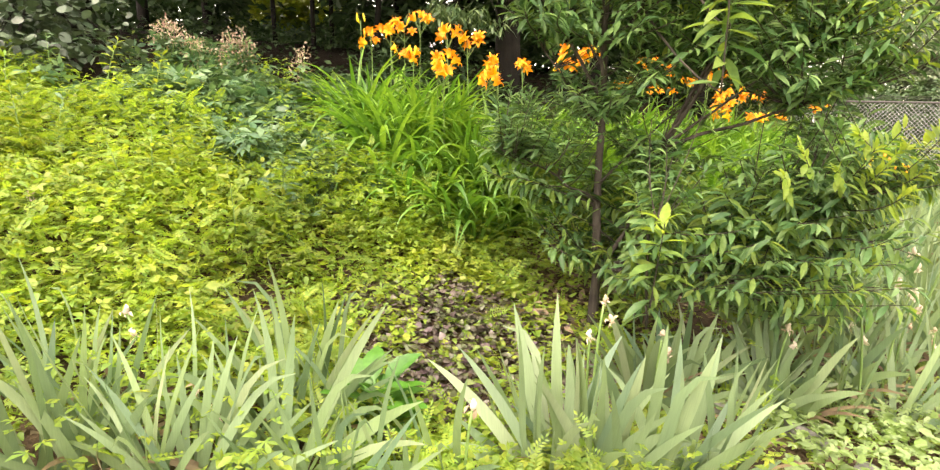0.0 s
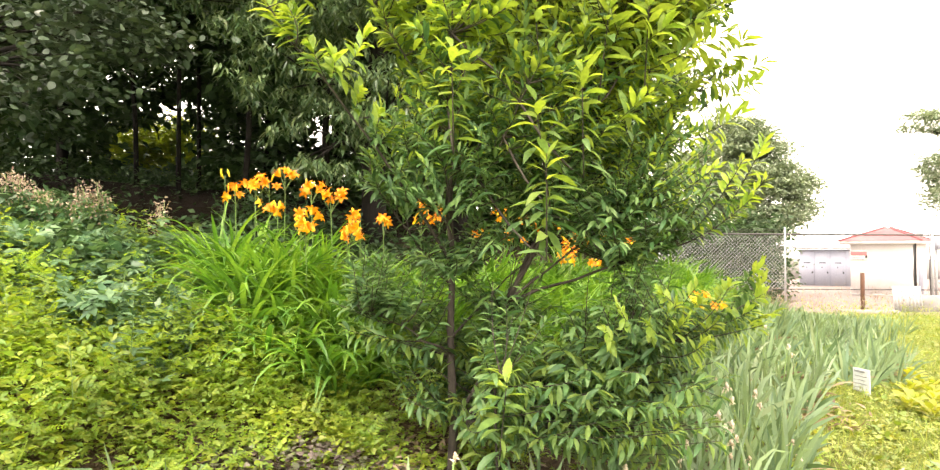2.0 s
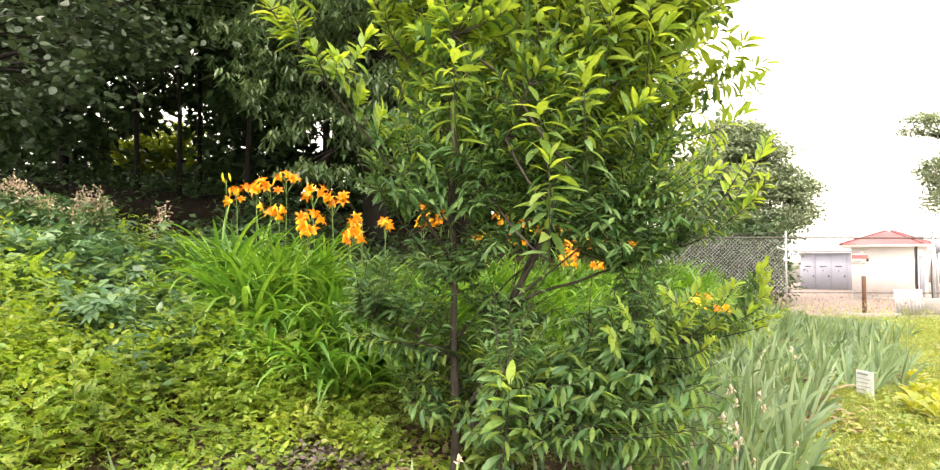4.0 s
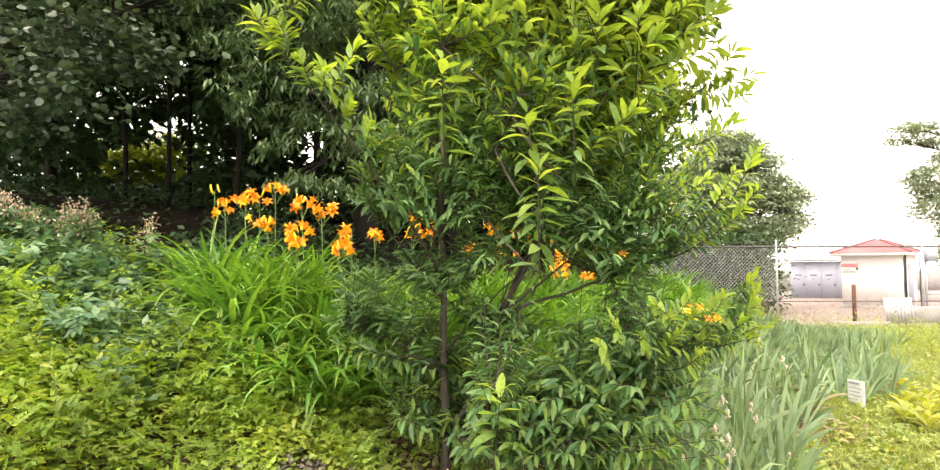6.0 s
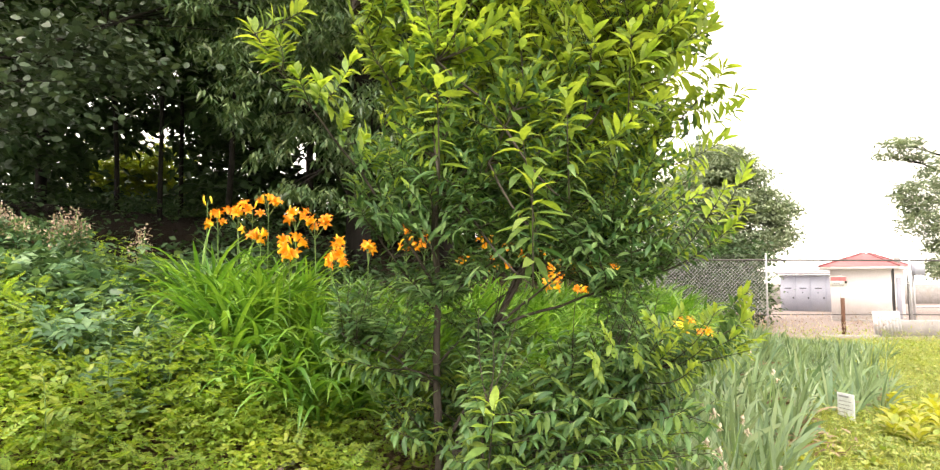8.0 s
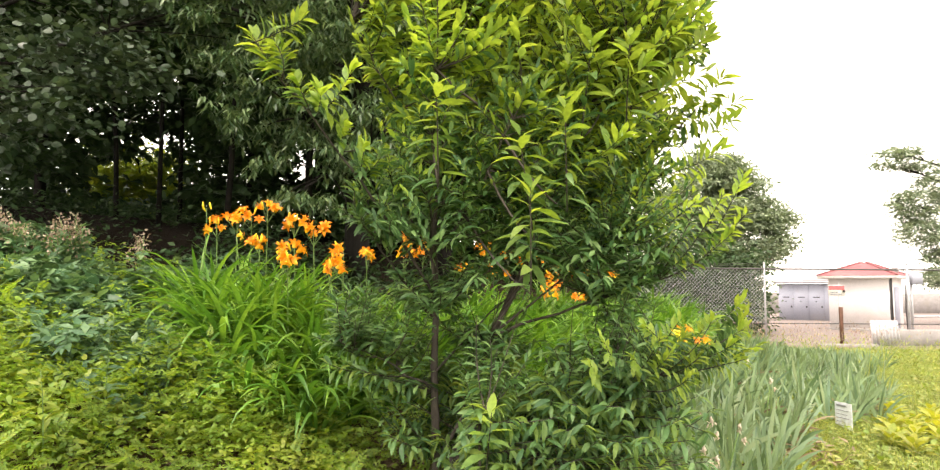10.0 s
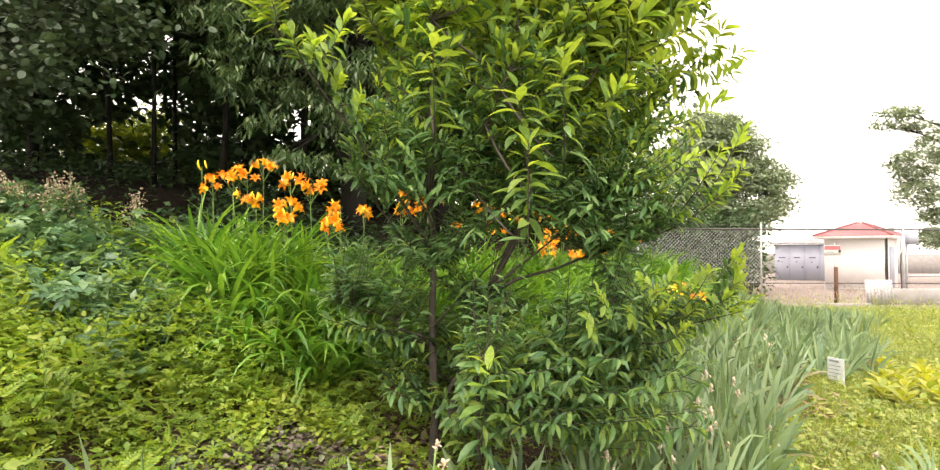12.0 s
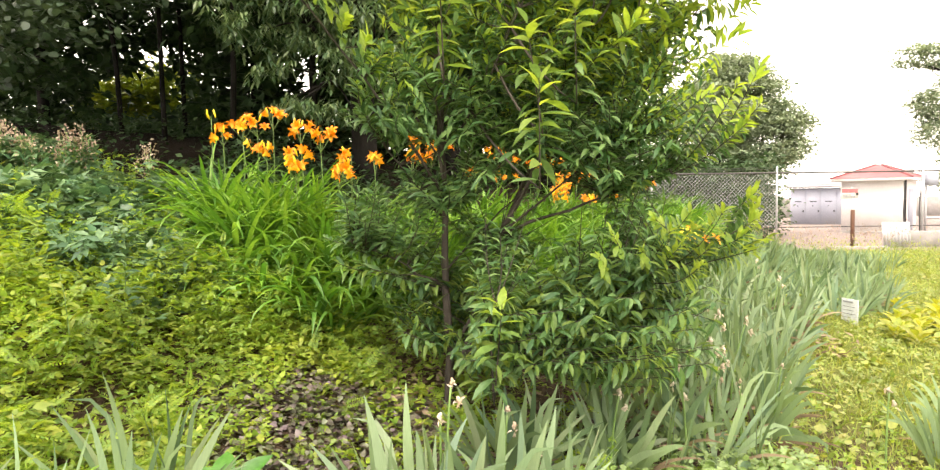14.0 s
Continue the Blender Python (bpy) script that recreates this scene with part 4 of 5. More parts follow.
for x, y, z, blooms in (
        (-1.81, 4.7, 1.96, 2), (-1.68, 4.75, 2.01, 2), (-1.59, 4.8, 2.05, 2), (-1.5, 4.9, 2.12, 2), (-1.46, 4.6, 1.83, 2), (-1.24, 4.7, 1.99, 2),
        (-1.07, 4.6, 1.92, 3), (-1.18, 4.2, 1.75, 2), (-1.09, 4.0, 1.67, 3), (-0.86, 4.2, 1.62, 2), (-0.83, 4.5, 1.76, 1), (-0.82, 4.4, 1.67, 1),
        (-0.65, 4.4, 1.72, 2), (-0.4, 4.6, 1.77, 2), (-0.27, 4.6, 1.8, 2), (0.28, 5.2, 1.64, 2), (0.7, 5.6, 1.78, 2), (0.8, 5.4, 1.54, 2),
        (1.01, 5.2, 1.41, 1), (1.74, 7.0, 1.63, 3), (1.98, 7.2, 1.6, 3), (0.05, 5.0, 1.64, 2),
        (0.26, 5.6, 1.84, 2), (0.45, 5.8, 1.8, 1), (0.59, 6.0, 1.75, 2), (0.77, 6.2, 1.79, 1), (0.87, 6.0, 1.64, 2), (1.07, 6.3, 1.67, 2), (1.32, 6.6, 1.66, 2), (0.74, 5.4, 1.47, 1),
        (1.45, 6.4, 1.45, 1), (-0.24, 5.2, 1.9, 1), (-0.45, 5.0, 1.88, 2), (1.63, 6.6, 1.62, 2), (1.93, 6.9, 1.56, 2), (1.86, 5.2, 1.15, 0), (2.04, 5.3, 1.06, 0)):
    lily_scape(x, y, z, "orange", blooms + 2, int(rng.integers(1, 4)))
lily_scape(-1.66, 4.7, 1.87, "yellow", 1, 1)
lily_scape(1.58, 4.6, 1.15, "yellow", 2, 2)
lily_scape(1.68, 5.0, 1.14, "yellow", 2, 2)
lily_scape(-1.93, 4.8, 2.09, "yellow", 0, 3)


# ---- leaf carpets ----
def carpet(name, material, label, category, shapes, sizes, n, region, height, per=8, spread=0.06, rise=5, tilt=0.35, keep=None):
    """Low plants: n stems in a region (lo, hi), each with leaves at several heights."""
    (x0, y0), (x1, y1) = region
    x, y = rng.uniform(x0, x1, n) + rng.normal(0, 0.12, n), rng.uniform(y0, y1, n) + rng.normal(0, 0.12, n)
    if keep is not None:
        s = rng.uniform(0, 1, n) < keep(x, y)
        x, y = x[s], y[s]
    n = len(x)
    tall = height(x, y) * rng.uniform(0.72, 1.12, n)
    sh = Shape()
    kinds = rng.integers(0, len(shapes), n)
    for k, tpl in enumerate(shapes):
        s = np.repeat(np.nonzero(kinds == k)[0], per)
        c = len(s)
        u = rng.uniform(0.12, 1.0, c) ** 0.6
        az = rng.uniform(0, 6.28, c)
        r = spread * rng.uniform(0.1, 1.0, c)
        px, py = x[s] + r * np.cos(az), y[s] + r * np.sin(az)
        turns = leaf_turns(c, rise, 22, tilt, az + rng.normal(0, 0.5, c))
        sh.scatter(tpl, np.stack([px, py, ground_z(px, py) + tall[s] * u], 1), turns, rng.uniform(sizes[0], sizes[1], c))
    return single(name, sh, material, label, category, kind="stuff")


def patch(x, y, cx=-0.56, cy=2.62, rx=0.6, ry=0.5):
    return ((x - cx) / rx) ** 2 + ((y - cy) / ry) ** 2 + 0.25 * np.sin(9 * x) * np.cos(8 * y)


def weed_height(x, y):
    away = np.clip((patch(x, y) - 1) / 3, 0, 1)
    return 0.06 + 0.24 * away + 0.07 * np.sin(4.3 * x + 1) * np.cos(3.7 * y) * away


def weed_keep(x, y):
    p = np.clip((patch(x, y) - 0.6) * 1.4, 0.22, 1)
    bald = 1 - np.exp(-(((x + 1.42) / 0.13) ** 2 + ((y - 2.36) / 0.2) ** 2))
    bald2 = 1 - np.exp(-(((x + 0.25) / 0.2) ** 2 + ((y - 3.25) / 0.16) ** 2)) * 0.9
    lily = np.where((y > 3.6) & (x > np.interp(y, [3.4, 3.9, 4.85], [-1.1, -1.35, -1.85])), 0.15, 1.0)
    edge = np.clip((0.35 - x) / 0.5, 0, 1)
    near = np.where((x > -1.8) & (y < 1.85), 0.4, 1.0) * np.where((x < -3.3) & (y > 3.75 + 0.1 * np.sin(6 * x)), 0.04, 1.0) * np.where((y > 3.68 - 0.22 * (x + 1.9)) & (x < -1.6), 0.15, 1.0)
    fade = np.clip((x + 5.0 + 0.35 * np.sin(3 * y)) / 0.9, 0, 1) * np.clip((y - 1.0 - 0.2 * np.sin(4 * x)) / 0.5, 0, 1)
    return p * bald * bald2 * lily * near * fade * np.maximum(edge, 0.1)


SERR_SMALL = leaf_template([(0, 0), (0.18, 0.2), (0.42, 0.28), (0.5, 0.2), (0.72, 0.17), (1, 0)], 0.16, 0.22)
LOBE = leaf_template([(0, 0.02), (0.58, 0.17), (1, 0)], 0.12, 0.2)
LOBED = merged([placed(LOBE, (0, 0, 0), a, z) for a, z in ((0, 1.0), (58, 0.8), (-58, 0.8), (112, 0.55), (-112, 0.55))])
carpet("weed_carpet", M_WEED, "dense carpet of yellow-green leafy weeds", "weeds", [SERR_SMALL, TRIO, SERR_SMALL, LOBED, TRIO], (0.028, 0.055), 12500, ((-5.0, 0.9), (0.6, 5.4)), weed_height, 8, 0.075, tilt=0.26, keep=weed_keep)
carpet("sunny_weeds", M_WEED_YELLOW, "patches of pale yellow-green seedlings", "weeds", [TRIO, OVATE], (0.03, 0.058), 1900, ((-3.2, 1.75), (0.4, 3.3)), weed_height, 8, 0.06,
       keep=lambda x, y: weed_keep(x, y) * np.clip(1.2 - 0.45 * (y - 1.2), 0, 1))
carpet("bright_seedlings", M_WEED_YELLOW, "bright yellow-green seedlings before the daylilies", "seedlings", [TRIO, SERR_SMALL, OVATE], (0.026, 0.05), 700, ((-1.7, 2.85), (0.0, 3.75)), lambda x, y: 0.09 + 0.04 * np.sin(5 * x), 8, 0.06,
       keep=lambda x, y: np.clip((y - 2.9) / 0.3, 0, 1) * np.clip((-0.4 - x) / 0.4, 0.1, 1))
carpet("feathery_seedlings", M_WEED, "feathery pinnate seedlings among the weeds", "seedlings", [PINNATE], (0.07, 0.13), 800, ((-3.8, 1.3), (0.1, 4.2)), lambda x, y: weed_height(x, y) + 0.03, 5, 0.05, rise=15, keep=weed_keep)
carpet("lobed_leaves", M_WEED_COOL, "blue-green lobed leaves of taller perennials", "perennials", [LOBED, TRIO, LOBED, OVATE], (0.075, 0.135), 1500, ((-4.6, 3.2), (-1.5, 5.3)), lambda x, y: 0.26 + 0.12 * np.sin(4 * x) * np.cos(3 * y), 8, 0.1, rise=5,
       keep=lambda x, y: np.clip((y - 3.3 + 0.35 * (x + 3)) / 0.8, 0, 1) * np.where(x > np.interp(y, [3.4, 3.9, 4.85], [-1.25, -1.5, -1.95]), 0.04, 1) * np.where((x < -3.5) & (y > 3.9), 0.05, 1))
carpet("purple_leaf_patch", M_PURPLE, "low patch of dusky purple heart-shaped leaves", "ground cover", [HEART], (0.024, 0.043), 2400, ((-1.5, 1.9), (0.35, 3.5)), lambda x, y: 0.05 + 0.02 * np.sin(7 * x), 5, 0.05, rise=0, tilt=0.28,
       keep=lambda x, y: (patch(x, y) < 1.05) * 1.0)
carpet("dry_leaf_litter", M_DRY, "scattered brown fallen leaves and litter", "leaf litter", [LEAF4, SLIM4], (0.035, 0.075), 2600, ((-1.9, 1.6), (1.6, 3.7)), lambda x, y: 0.012 + 0 * x, 1, 0.05, rise=0, tilt=0.4)
carpet("shed_leaves", M_DRY, "brown shed leaves on bare soil round the sapling's foot", "leaf litter", [OVATE, LEAF4, NARROW], (0.04, 0.085), 420, ((-0.95, 2.85), (0.35, 3.5)), lambda x, y: 0.05 + 0 * x, 2, 0.05, rise=5, tilt=0.5,
       keep=lambda x, y: np.exp(-(((x + 0.3) / 0.4) ** 2 + ((y - 3.2) / 0.25) ** 2)))
carpet("dead_iris_leaves", M_DRY, "matted brown dead iris leaves on bare earth by the plant sign", "leaf litter", [SLIM4, NARROW], (0.05, 0.13), 260, ((2.25, 4.68), (3.45, 6.28)), lambda x, y: 0.06 + 0 * x, 3, 0.08, rise=8, tilt=0.5,
       keep=lambda x, y: np.exp(-(((x - 2.85) / 0.35) ** 2 + ((y - 5.48) / 0.45) ** 2)))
carpet("turf_weeds", M_GRASS, "low yellow-green turf of clover and weeds", "turf", [TRIO, LEAF4, ROUND], (0.028, 0.07), 12000, ((1.0, 2.0), (12, 16)), lambda x, y: 0.05 + 0.02 * np.sin(2 * x + y), 5, 0.07,
       keep=lambda x, y: np.clip((x - 0.55 * y + 0.6) / 0.8, 0.05, 1) * np.clip(30 / (y * y), 0.15, 1) * (1 - 0.8 * np.exp(-(((x - 2.85) / 0.3) ** 2 + ((y - 5.48) / 0.4) ** 2))))
carpet("scalloped_leaves", M_SCALLOP, "pale green rounded scalloped leaves of a low plant", "ground cover", [ROUND, TRIO], (0.03, 0.05), 230, ((0.65, 2.1), (1.5, 3.05)), lambda x, y: 0.13 + 0 * x, 9, 0.07, rise=5)
carpet("under_bed_weeds", M_WEED, "small weeds filling the iris bed floor", "weeds", [LEAF4, TRIO], (0.03, 0.05), 2800, ((-2.2, 1.2), (2.4, 5.0)), lambda x, y: 0.06 + 0 * x, 5, 0.06,
       keep=lambda x, y: 0.6 * (patch(x, y) > 1.0) * (1 - 0.85 * np.exp(-(((x + 0.25) / 0.2) ** 2 + ((y - 3.25) / 0.16) ** 2))))

GRASS = (np.array([(-0.03, 0, 0), (0.03, 0, 0), (-0.024, 0.55, -0.06), (0.024, 0.55, -0.06), (0, 1, -0.28)]), [(0, 1, 3, 2), (2, 3, 4)])
gn = 80000
gxs, gys = rng.uniform(1.2, 11.5, gn), 2.2 + 14 * rng.uniform(0, 1, gn) ** 1.5
s = gxs > 0.5 * gys - 0.4 + rng.normal(0, 0.3, gn)
gxs, gys = gxs[s], gys[s]
gn = len(gxs)
single("lawn_grass", Shape().scatter(GRASS, np.stack([gxs, gys, ground_z(gxs, gys) - 0.005], 1), leaf_turns(gn, 60, 15, 0.5), rng.uniform(0.05, 0.13, gn)),
       M_GRASS, "short yellow-green lawn grass blades", "grass", kind="stuff")


# ---- single garden plants ----
def rosette(name, x, y, n, size, template, material, label, category, rise=45, height=0.0):
    z = float(ground_z(x, y))
    t = thing(name, (x, y, z), label, category)
    az = np.arange(n) * 2.4 + rng.uniform(0, 1)
    up = np.linspace(rise * 0.5, rise * 1.3, n)
    for i in range(n):
        q = leaf_turns(1, up[i], 4, 0.15, np.array([az[i]]))[0]
        m = Matrix.Translation((0.02 * math.cos(az[i]), 0.02 * math.sin(az[i]), height * i / n)) @ Matrix(q.tolist()).to_4x4() @ Matrix.Diagonal((size * rng.uniform(0.75, 1.1),) * 3 + (1,))
        part("leaf", Shape().add(*template), material, t, m=m)
    return t


DOCK = leaf_template([(0, 0.015), (0.15, 0.03), (0.25, 0.13), (0.4, 0.20), (0.6, 0.21), (0.8, 0.14), (1, 0)], 0.15, 0.35)
M_DOCK = leaf_material("glossy_dock_leaf", [(0.04, 0.155, 0.016), (0.075, 0.225, 0.026)], YELLOWISH, 0.4, 0.25)
rosette("broadleaf_dock", -0.79, 1.96, 30, 0.18, DOCK, M_DOCK, "glossy dark green broad-leaved plant among irises", "plant", 40, 0.19)
M_GOLDEN = leaf_material("golden_leaf", [(0.24, 0.28, 0.034), (0.34, 0.345, 0.045), (0.19, 0.26, 0.04)], (1.4, 1.35, 0.5), 0.5, 0.42)
clumps = []
while len(clumps) < 27:
    x, y = rng.uniform(3.85, 5.5), rng.uniform(5.3, 7.2)
    if abs(x - 0.74 * y) < 0.42 and all(math.hypot(x - a, y - b) > 0.15 for a, b in clumps):
        clumps.append((x, y))
        rosette("yellow_leaf_plant", x, y, 18, rng.uniform(0.12, 0.19), DOCK, M_GOLDEN, "clump of yellow-green broad leaves in turf", "plant", 46, 0.1)


def tall_weed(x, y, h, mat, lean):
    z = float(ground_z(x, y))
    t = thing("tall_weed", (x, y, z), "upright leafy weed rising above the carpet", "weed", "tall weeds")
    pts = bezier((0, 0, -0.02), (0, 0, h * 0.6), (lean[0], lean[1], h), 8)
    part("stem", Shape().tube(pts, np.linspace(0.004, 0.0015, 8), 5), M_STEM, t)
    n = int(h / 0.022)
    u = np.linspace(0.25, 1.0, n)
    at = np.stack([np.interp(u * 7, range(8), pts[:, k]) for k in range(3)], 1)
    turns = leaf_turns(n, 20, 14, 0.25, np.arange(n) * 2.4)
    for i in range(n):
        m = Matrix.Translation(at[i]) @ Matrix(turns[i].tolist()).to_4x4() @ Matrix.Diagonal((0.125 * (1.15 - 0.65 * u[i]),) * 3 + (1,))
        part("leaf", WEED_BLADES[mat], None, t, m=m)


WEED_LEAF = leaf_template([(0, 0), (0.15, 0.07), (0.35, 0.13), (0.6, 0.125), (0.85, 0.05), (1, 0)], 0.15, 0.25)
WEED_BLADES = [Shape().add(*WEED_LEAF).mesh("leaf", m) for m in (M_WEED, M_WEED_YELLOW, M_WEED_COOL)]
for i in range(34):
    x = rng.uniform(-4.0, -1.35)
    y = rng.uniform(2.5, 3.9)
    tall_weed(x, y, rng.uniform(0.32, 0.55), int(rng.integers(0, 3)), rng.normal(0, 0.05, 2))


def seed_shrub(x, y, top, n):
    z = float(ground_z(x, y))
    t = thing("seedhead_plant", (x, y, z), "tall perennial with pinkish brown feathery seedheads", "plant", "seedhead plants")
    for i in range(n):
        ex, ey = rng.normal(0, 0.075), rng.normal(0, 0.08)
        h = (top - z) * rng.uniform(0.82, 1.05)
        pts = bezier((0, 0, -0.02), (ex * 0.3, ey * 0.3, h * 0.6), (ex, ey, h), 6)
        part("stem", Shape().tube(pts, np.linspace(0.005, 0.002, 6), 5), M_STEM, t)
        k = 60
        u = rng.uniform(0, 1, k)
        c = pts[-1] - np.array([0, 0, 0.16]) * u[:, None] + rng.normal(0, 0.026, (k, 3)) * (0.5 + 1.6 * u[:, None])
        part("seedhead", Shape().scatter(OVATE, c, leaf_turns(k, 40, 35, 0.6), rng.uniform(0.014, 0.03, k)), M_HUSK, t)["kind"] = "stuff"
        c = np.stack([np.interp(rng.uniform(0.3, 0.8, 12) * 5, range(6), pts[:, j]) for j in range(3)], 1)
        part("leaves", Shape().scatter(TRIO, c, leaf_turns(12, 5, 20), rng.uniform(0.08, 0.13, 12)), M_WEED_COOL, t)["kind"] = "stuff"


for x, y, top, n in ((-3.38, 4.6, 2.05, 6), (-3.2, 4.62, 1.95, 4), (-2.76, 4.6, 1.96, 7), (-2.33, 4.65, 1.9, 3)):
    seed_shrub(x, y, top, n)


# ---- small hard things in the garden ----
def rough_block(size, n, seed):
    """An uneven rounded block of the given size."""
    bm = bmesh.new()
    bmesh.ops.create_icosphere(bm, subdivisions=3, radius=1)
    for v in bm.verts:
        k = max(abs(c) for c in v.co)
        p = v.co * (0.55 + 0.45 / k * 0.8)
        v.co = Vector((p.x * size[0], p.y * size[1], p.z * size[2])) * (1 + 0.12 * noise.noise(v.co * 1.7 + Vector((seed, 0, 0))))
    sh = Shape().add([tuple(v.co) for v in bm.verts], [tuple(v.index for v in f.verts) for f in bm.faces])
    bm.free()
    return sh


for x, y, sz, turn, seed in ((0.72, 2.62, (0.12, 0.045, 0.04), -40, 1), (0.4, 2.72, (0.09, 0.06, 0.045), 20, 2), (0.88, 2.45, (0.06, 0.05, 0.035), 60, 3)):
    single("garden_stone", rough_block(sz, 3, seed), M_STONE, "small grey weathered stone lying in the bed", "stone", "stones in the bed",
           m=pose(x, y, float(ground_z(x, y)) + sz[2] * 0.6, 5, 8, turn))


def plant_label(x, y, turn):
    z = float(ground_z(x, y)) - 0.045
    t = thing("plant_label_sign", (x, y, z), "small white plastic plant sign with printed lines on a stake", "sign", turn=turn)
    part("stake", Shape().box((-0.008, 0.004, -0.08), (0.008, 0.014, 0.26), 0, 0.002), M_STEEL, t)
    part("card", Shape().box((-0.1, -0.004, -0.02), (0.1, 0.004, 0.28), 0, 0.0015), M_CARD, t, smooth=False)
    for i, (w, h) in enumerate(((0.12, 0.018), (0.15, 0.006), (0.13, 0.006), (0.15, 0.006), (0.1, 0.006), (0.14, 0.006), (0.08, 0.006))):
        zz = 0.25 - 0.036 * i - (0.01 if i else 0)
        part("print_bar", Shape().box((-0.08, -0.0075, zz - h / 2), (-0.08 + w, -0.0042, zz + h / 2)), M_INK, t, smooth=False)


plant_label(3.77, 6.25, -76)


# ---- woodland ----
def cloud(center, radii, n, shell=0.55):
    """Points in an ellipsoid, denser towards its skin."""
    d = rng.normal(0, 1, (n, 3))
    d /= np.linalg.norm(d, axis=1, keepdims=True)
    r = shell + (1 - shell) * rng.uniform(0, 1, n) ** 0.6
    return np.array(center) + d * r[:, None] * np.array(radii)


def sprays(twigs, per, spread, size, rise, template, tilt=0.45, shape=None, whorl=False):
    """Leaves in sprays round twig points; whorl: set like the ribs of an umbrella round each twig's end."""
    n = len(twigs) * per
    at = np.repeat(twigs, per, 0) + rng.normal(0, 1, (n, 3)) * np.array(spread)
    az = np.tile(np.arange(per) * 2 * np.pi / per, len(twigs)) + np.repeat(rng.uniform(0, 6.28, len(twigs)), per) + rng.normal(0, 0.2, n) if whorl else None
    return (shape or Shape()).scatter(template, at, leaf_turns(n, rise, 13 if whorl else 22, tilt, az), rng.uniform(size * 0.7, size * 1.25, n))


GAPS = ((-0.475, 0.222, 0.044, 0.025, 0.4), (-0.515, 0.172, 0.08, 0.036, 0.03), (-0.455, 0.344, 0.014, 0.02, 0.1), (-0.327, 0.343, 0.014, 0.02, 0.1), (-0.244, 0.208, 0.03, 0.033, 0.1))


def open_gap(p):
    """Leaves to leave out for the gaps between the trunks: each gap's centre and half size as slopes from the camera's
    eye, and the share of leaves kept.
    """
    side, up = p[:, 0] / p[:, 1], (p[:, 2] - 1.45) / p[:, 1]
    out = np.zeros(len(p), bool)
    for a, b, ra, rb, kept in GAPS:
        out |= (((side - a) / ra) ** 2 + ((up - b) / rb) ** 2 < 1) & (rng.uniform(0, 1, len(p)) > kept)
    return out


def woodland_tree(x, y, height, r0, lean, blobs, template, size, rise, material, label, per=9, spread=(0.16, 0.16, 0.1), bark=None, name="woodland_tree", shell=0.5, whorl=False, boughs=True):
    """blobs: (dx, dy, z, rx, ry, rz, twigs) of the crown, from the foot of the trunk."""
    z = float(ground_z(x, y))
    t = thing(name, (x, y, z), label, "tree", "woodland trees" if name == "woodland_tree" else "")
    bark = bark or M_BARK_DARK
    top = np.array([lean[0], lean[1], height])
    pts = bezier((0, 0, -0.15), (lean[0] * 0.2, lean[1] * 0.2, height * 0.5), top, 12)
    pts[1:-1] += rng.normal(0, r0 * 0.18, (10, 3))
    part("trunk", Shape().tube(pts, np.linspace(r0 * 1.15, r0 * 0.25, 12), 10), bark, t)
    crown = Shape()
    for dx, dy, bz, rx, ry, rz, tw in blobs:
        c = np.array([dx, dy, bz])
        foot = pts[np.abs(pts[:, 2] - max(bz - 0.35 * math.hypot(dx, dy) - 0.3, 0.8)).argmin()]
        limb = bezier(foot, (foot + c) / 2 + (0, 0, 0.15), c, 7)
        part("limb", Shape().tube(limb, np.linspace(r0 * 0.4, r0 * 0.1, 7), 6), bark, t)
        bough = cloud(c, (rx, ry, rz), max(3, tw // 7) if boughs else tw, shell)            # flat boughs with dark between them
        tips = bough if not boughs else np.repeat(bough, 7, 0) + rng.normal(0, 1, (len(bough) * 7, 3)) * np.minimum(0.22, 0.3 * np.array((rx, ry, 0.35 * rz)))
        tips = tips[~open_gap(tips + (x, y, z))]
        if not len(tips):
            continue
        for p in tips[:: max(1, len(tips) // 7)]:
            part("twig", Shape().tube(bezier(limb[4], (limb[4] + p) / 2 + (0, 0, 0.08), p, 5), np.linspace(r0 * 0.1, 0.003, 5), 4), bark, t)
        sprays(tips, per, spread, size, rise, template, 0.2 if whorl else 0.45, crown, whorl)
    part("crown", crown, material, t)["kind"] = "stuff"
    return t


# round-leaved tree whose boughs hang over the bank
woodland_tree(-5.5, 5.9, 5.5, 0.1, (0.3, -0.2),
              [(0.9, -0.5, 0.75, 0.9, 0.6, 0.5, 74), (1.6, -0.5, 0.95, 0.75, 0.5, 0.3, 70), (0.4, -0.6, 0.25, 0.8, 0.5, 0.5, 55), (1.3, -0.3, 1.5, 1.1, 0.8, 0.6, 80),
               (0.3, -0.4, 2.1, 1.4, 0.9, 0.9, 99), (2.3, -0.3, 1.35, 0.6, 0.4, 0.3, 70), (1.8, 0.2, 2.4, 1.2, 0.8, 0.6, 68), (3.0, 0.3, 2.2, 1.0, 0.7, 0.5, 55), (3.4, -0.4, 2.9, 1.2, 0.8, 0.5, 80), (-0.3, 0.3, 1.0, 1.2, 0.8, 1.0, 74), (0.8, -1.2, 0.1, 0.8, 0.5, 0.45, 68), (-0.2, -1.3, 0.2, 0.9, 0.6, 0.6, 68),
               (1.3, -1.85, -0.25, 0.58, 0.34, 0.3, 93), (0.8, -1.5, 0.0, 0.8, 0.4, 0.4, 93)],
              ROUND_FINE, 0.074, -12, M_ROUND, "broadleaf tree with grey-green rounded leaves overhanging the bank", 12, (0.16, 0.16, 0.03), name="round_leaved_tree")
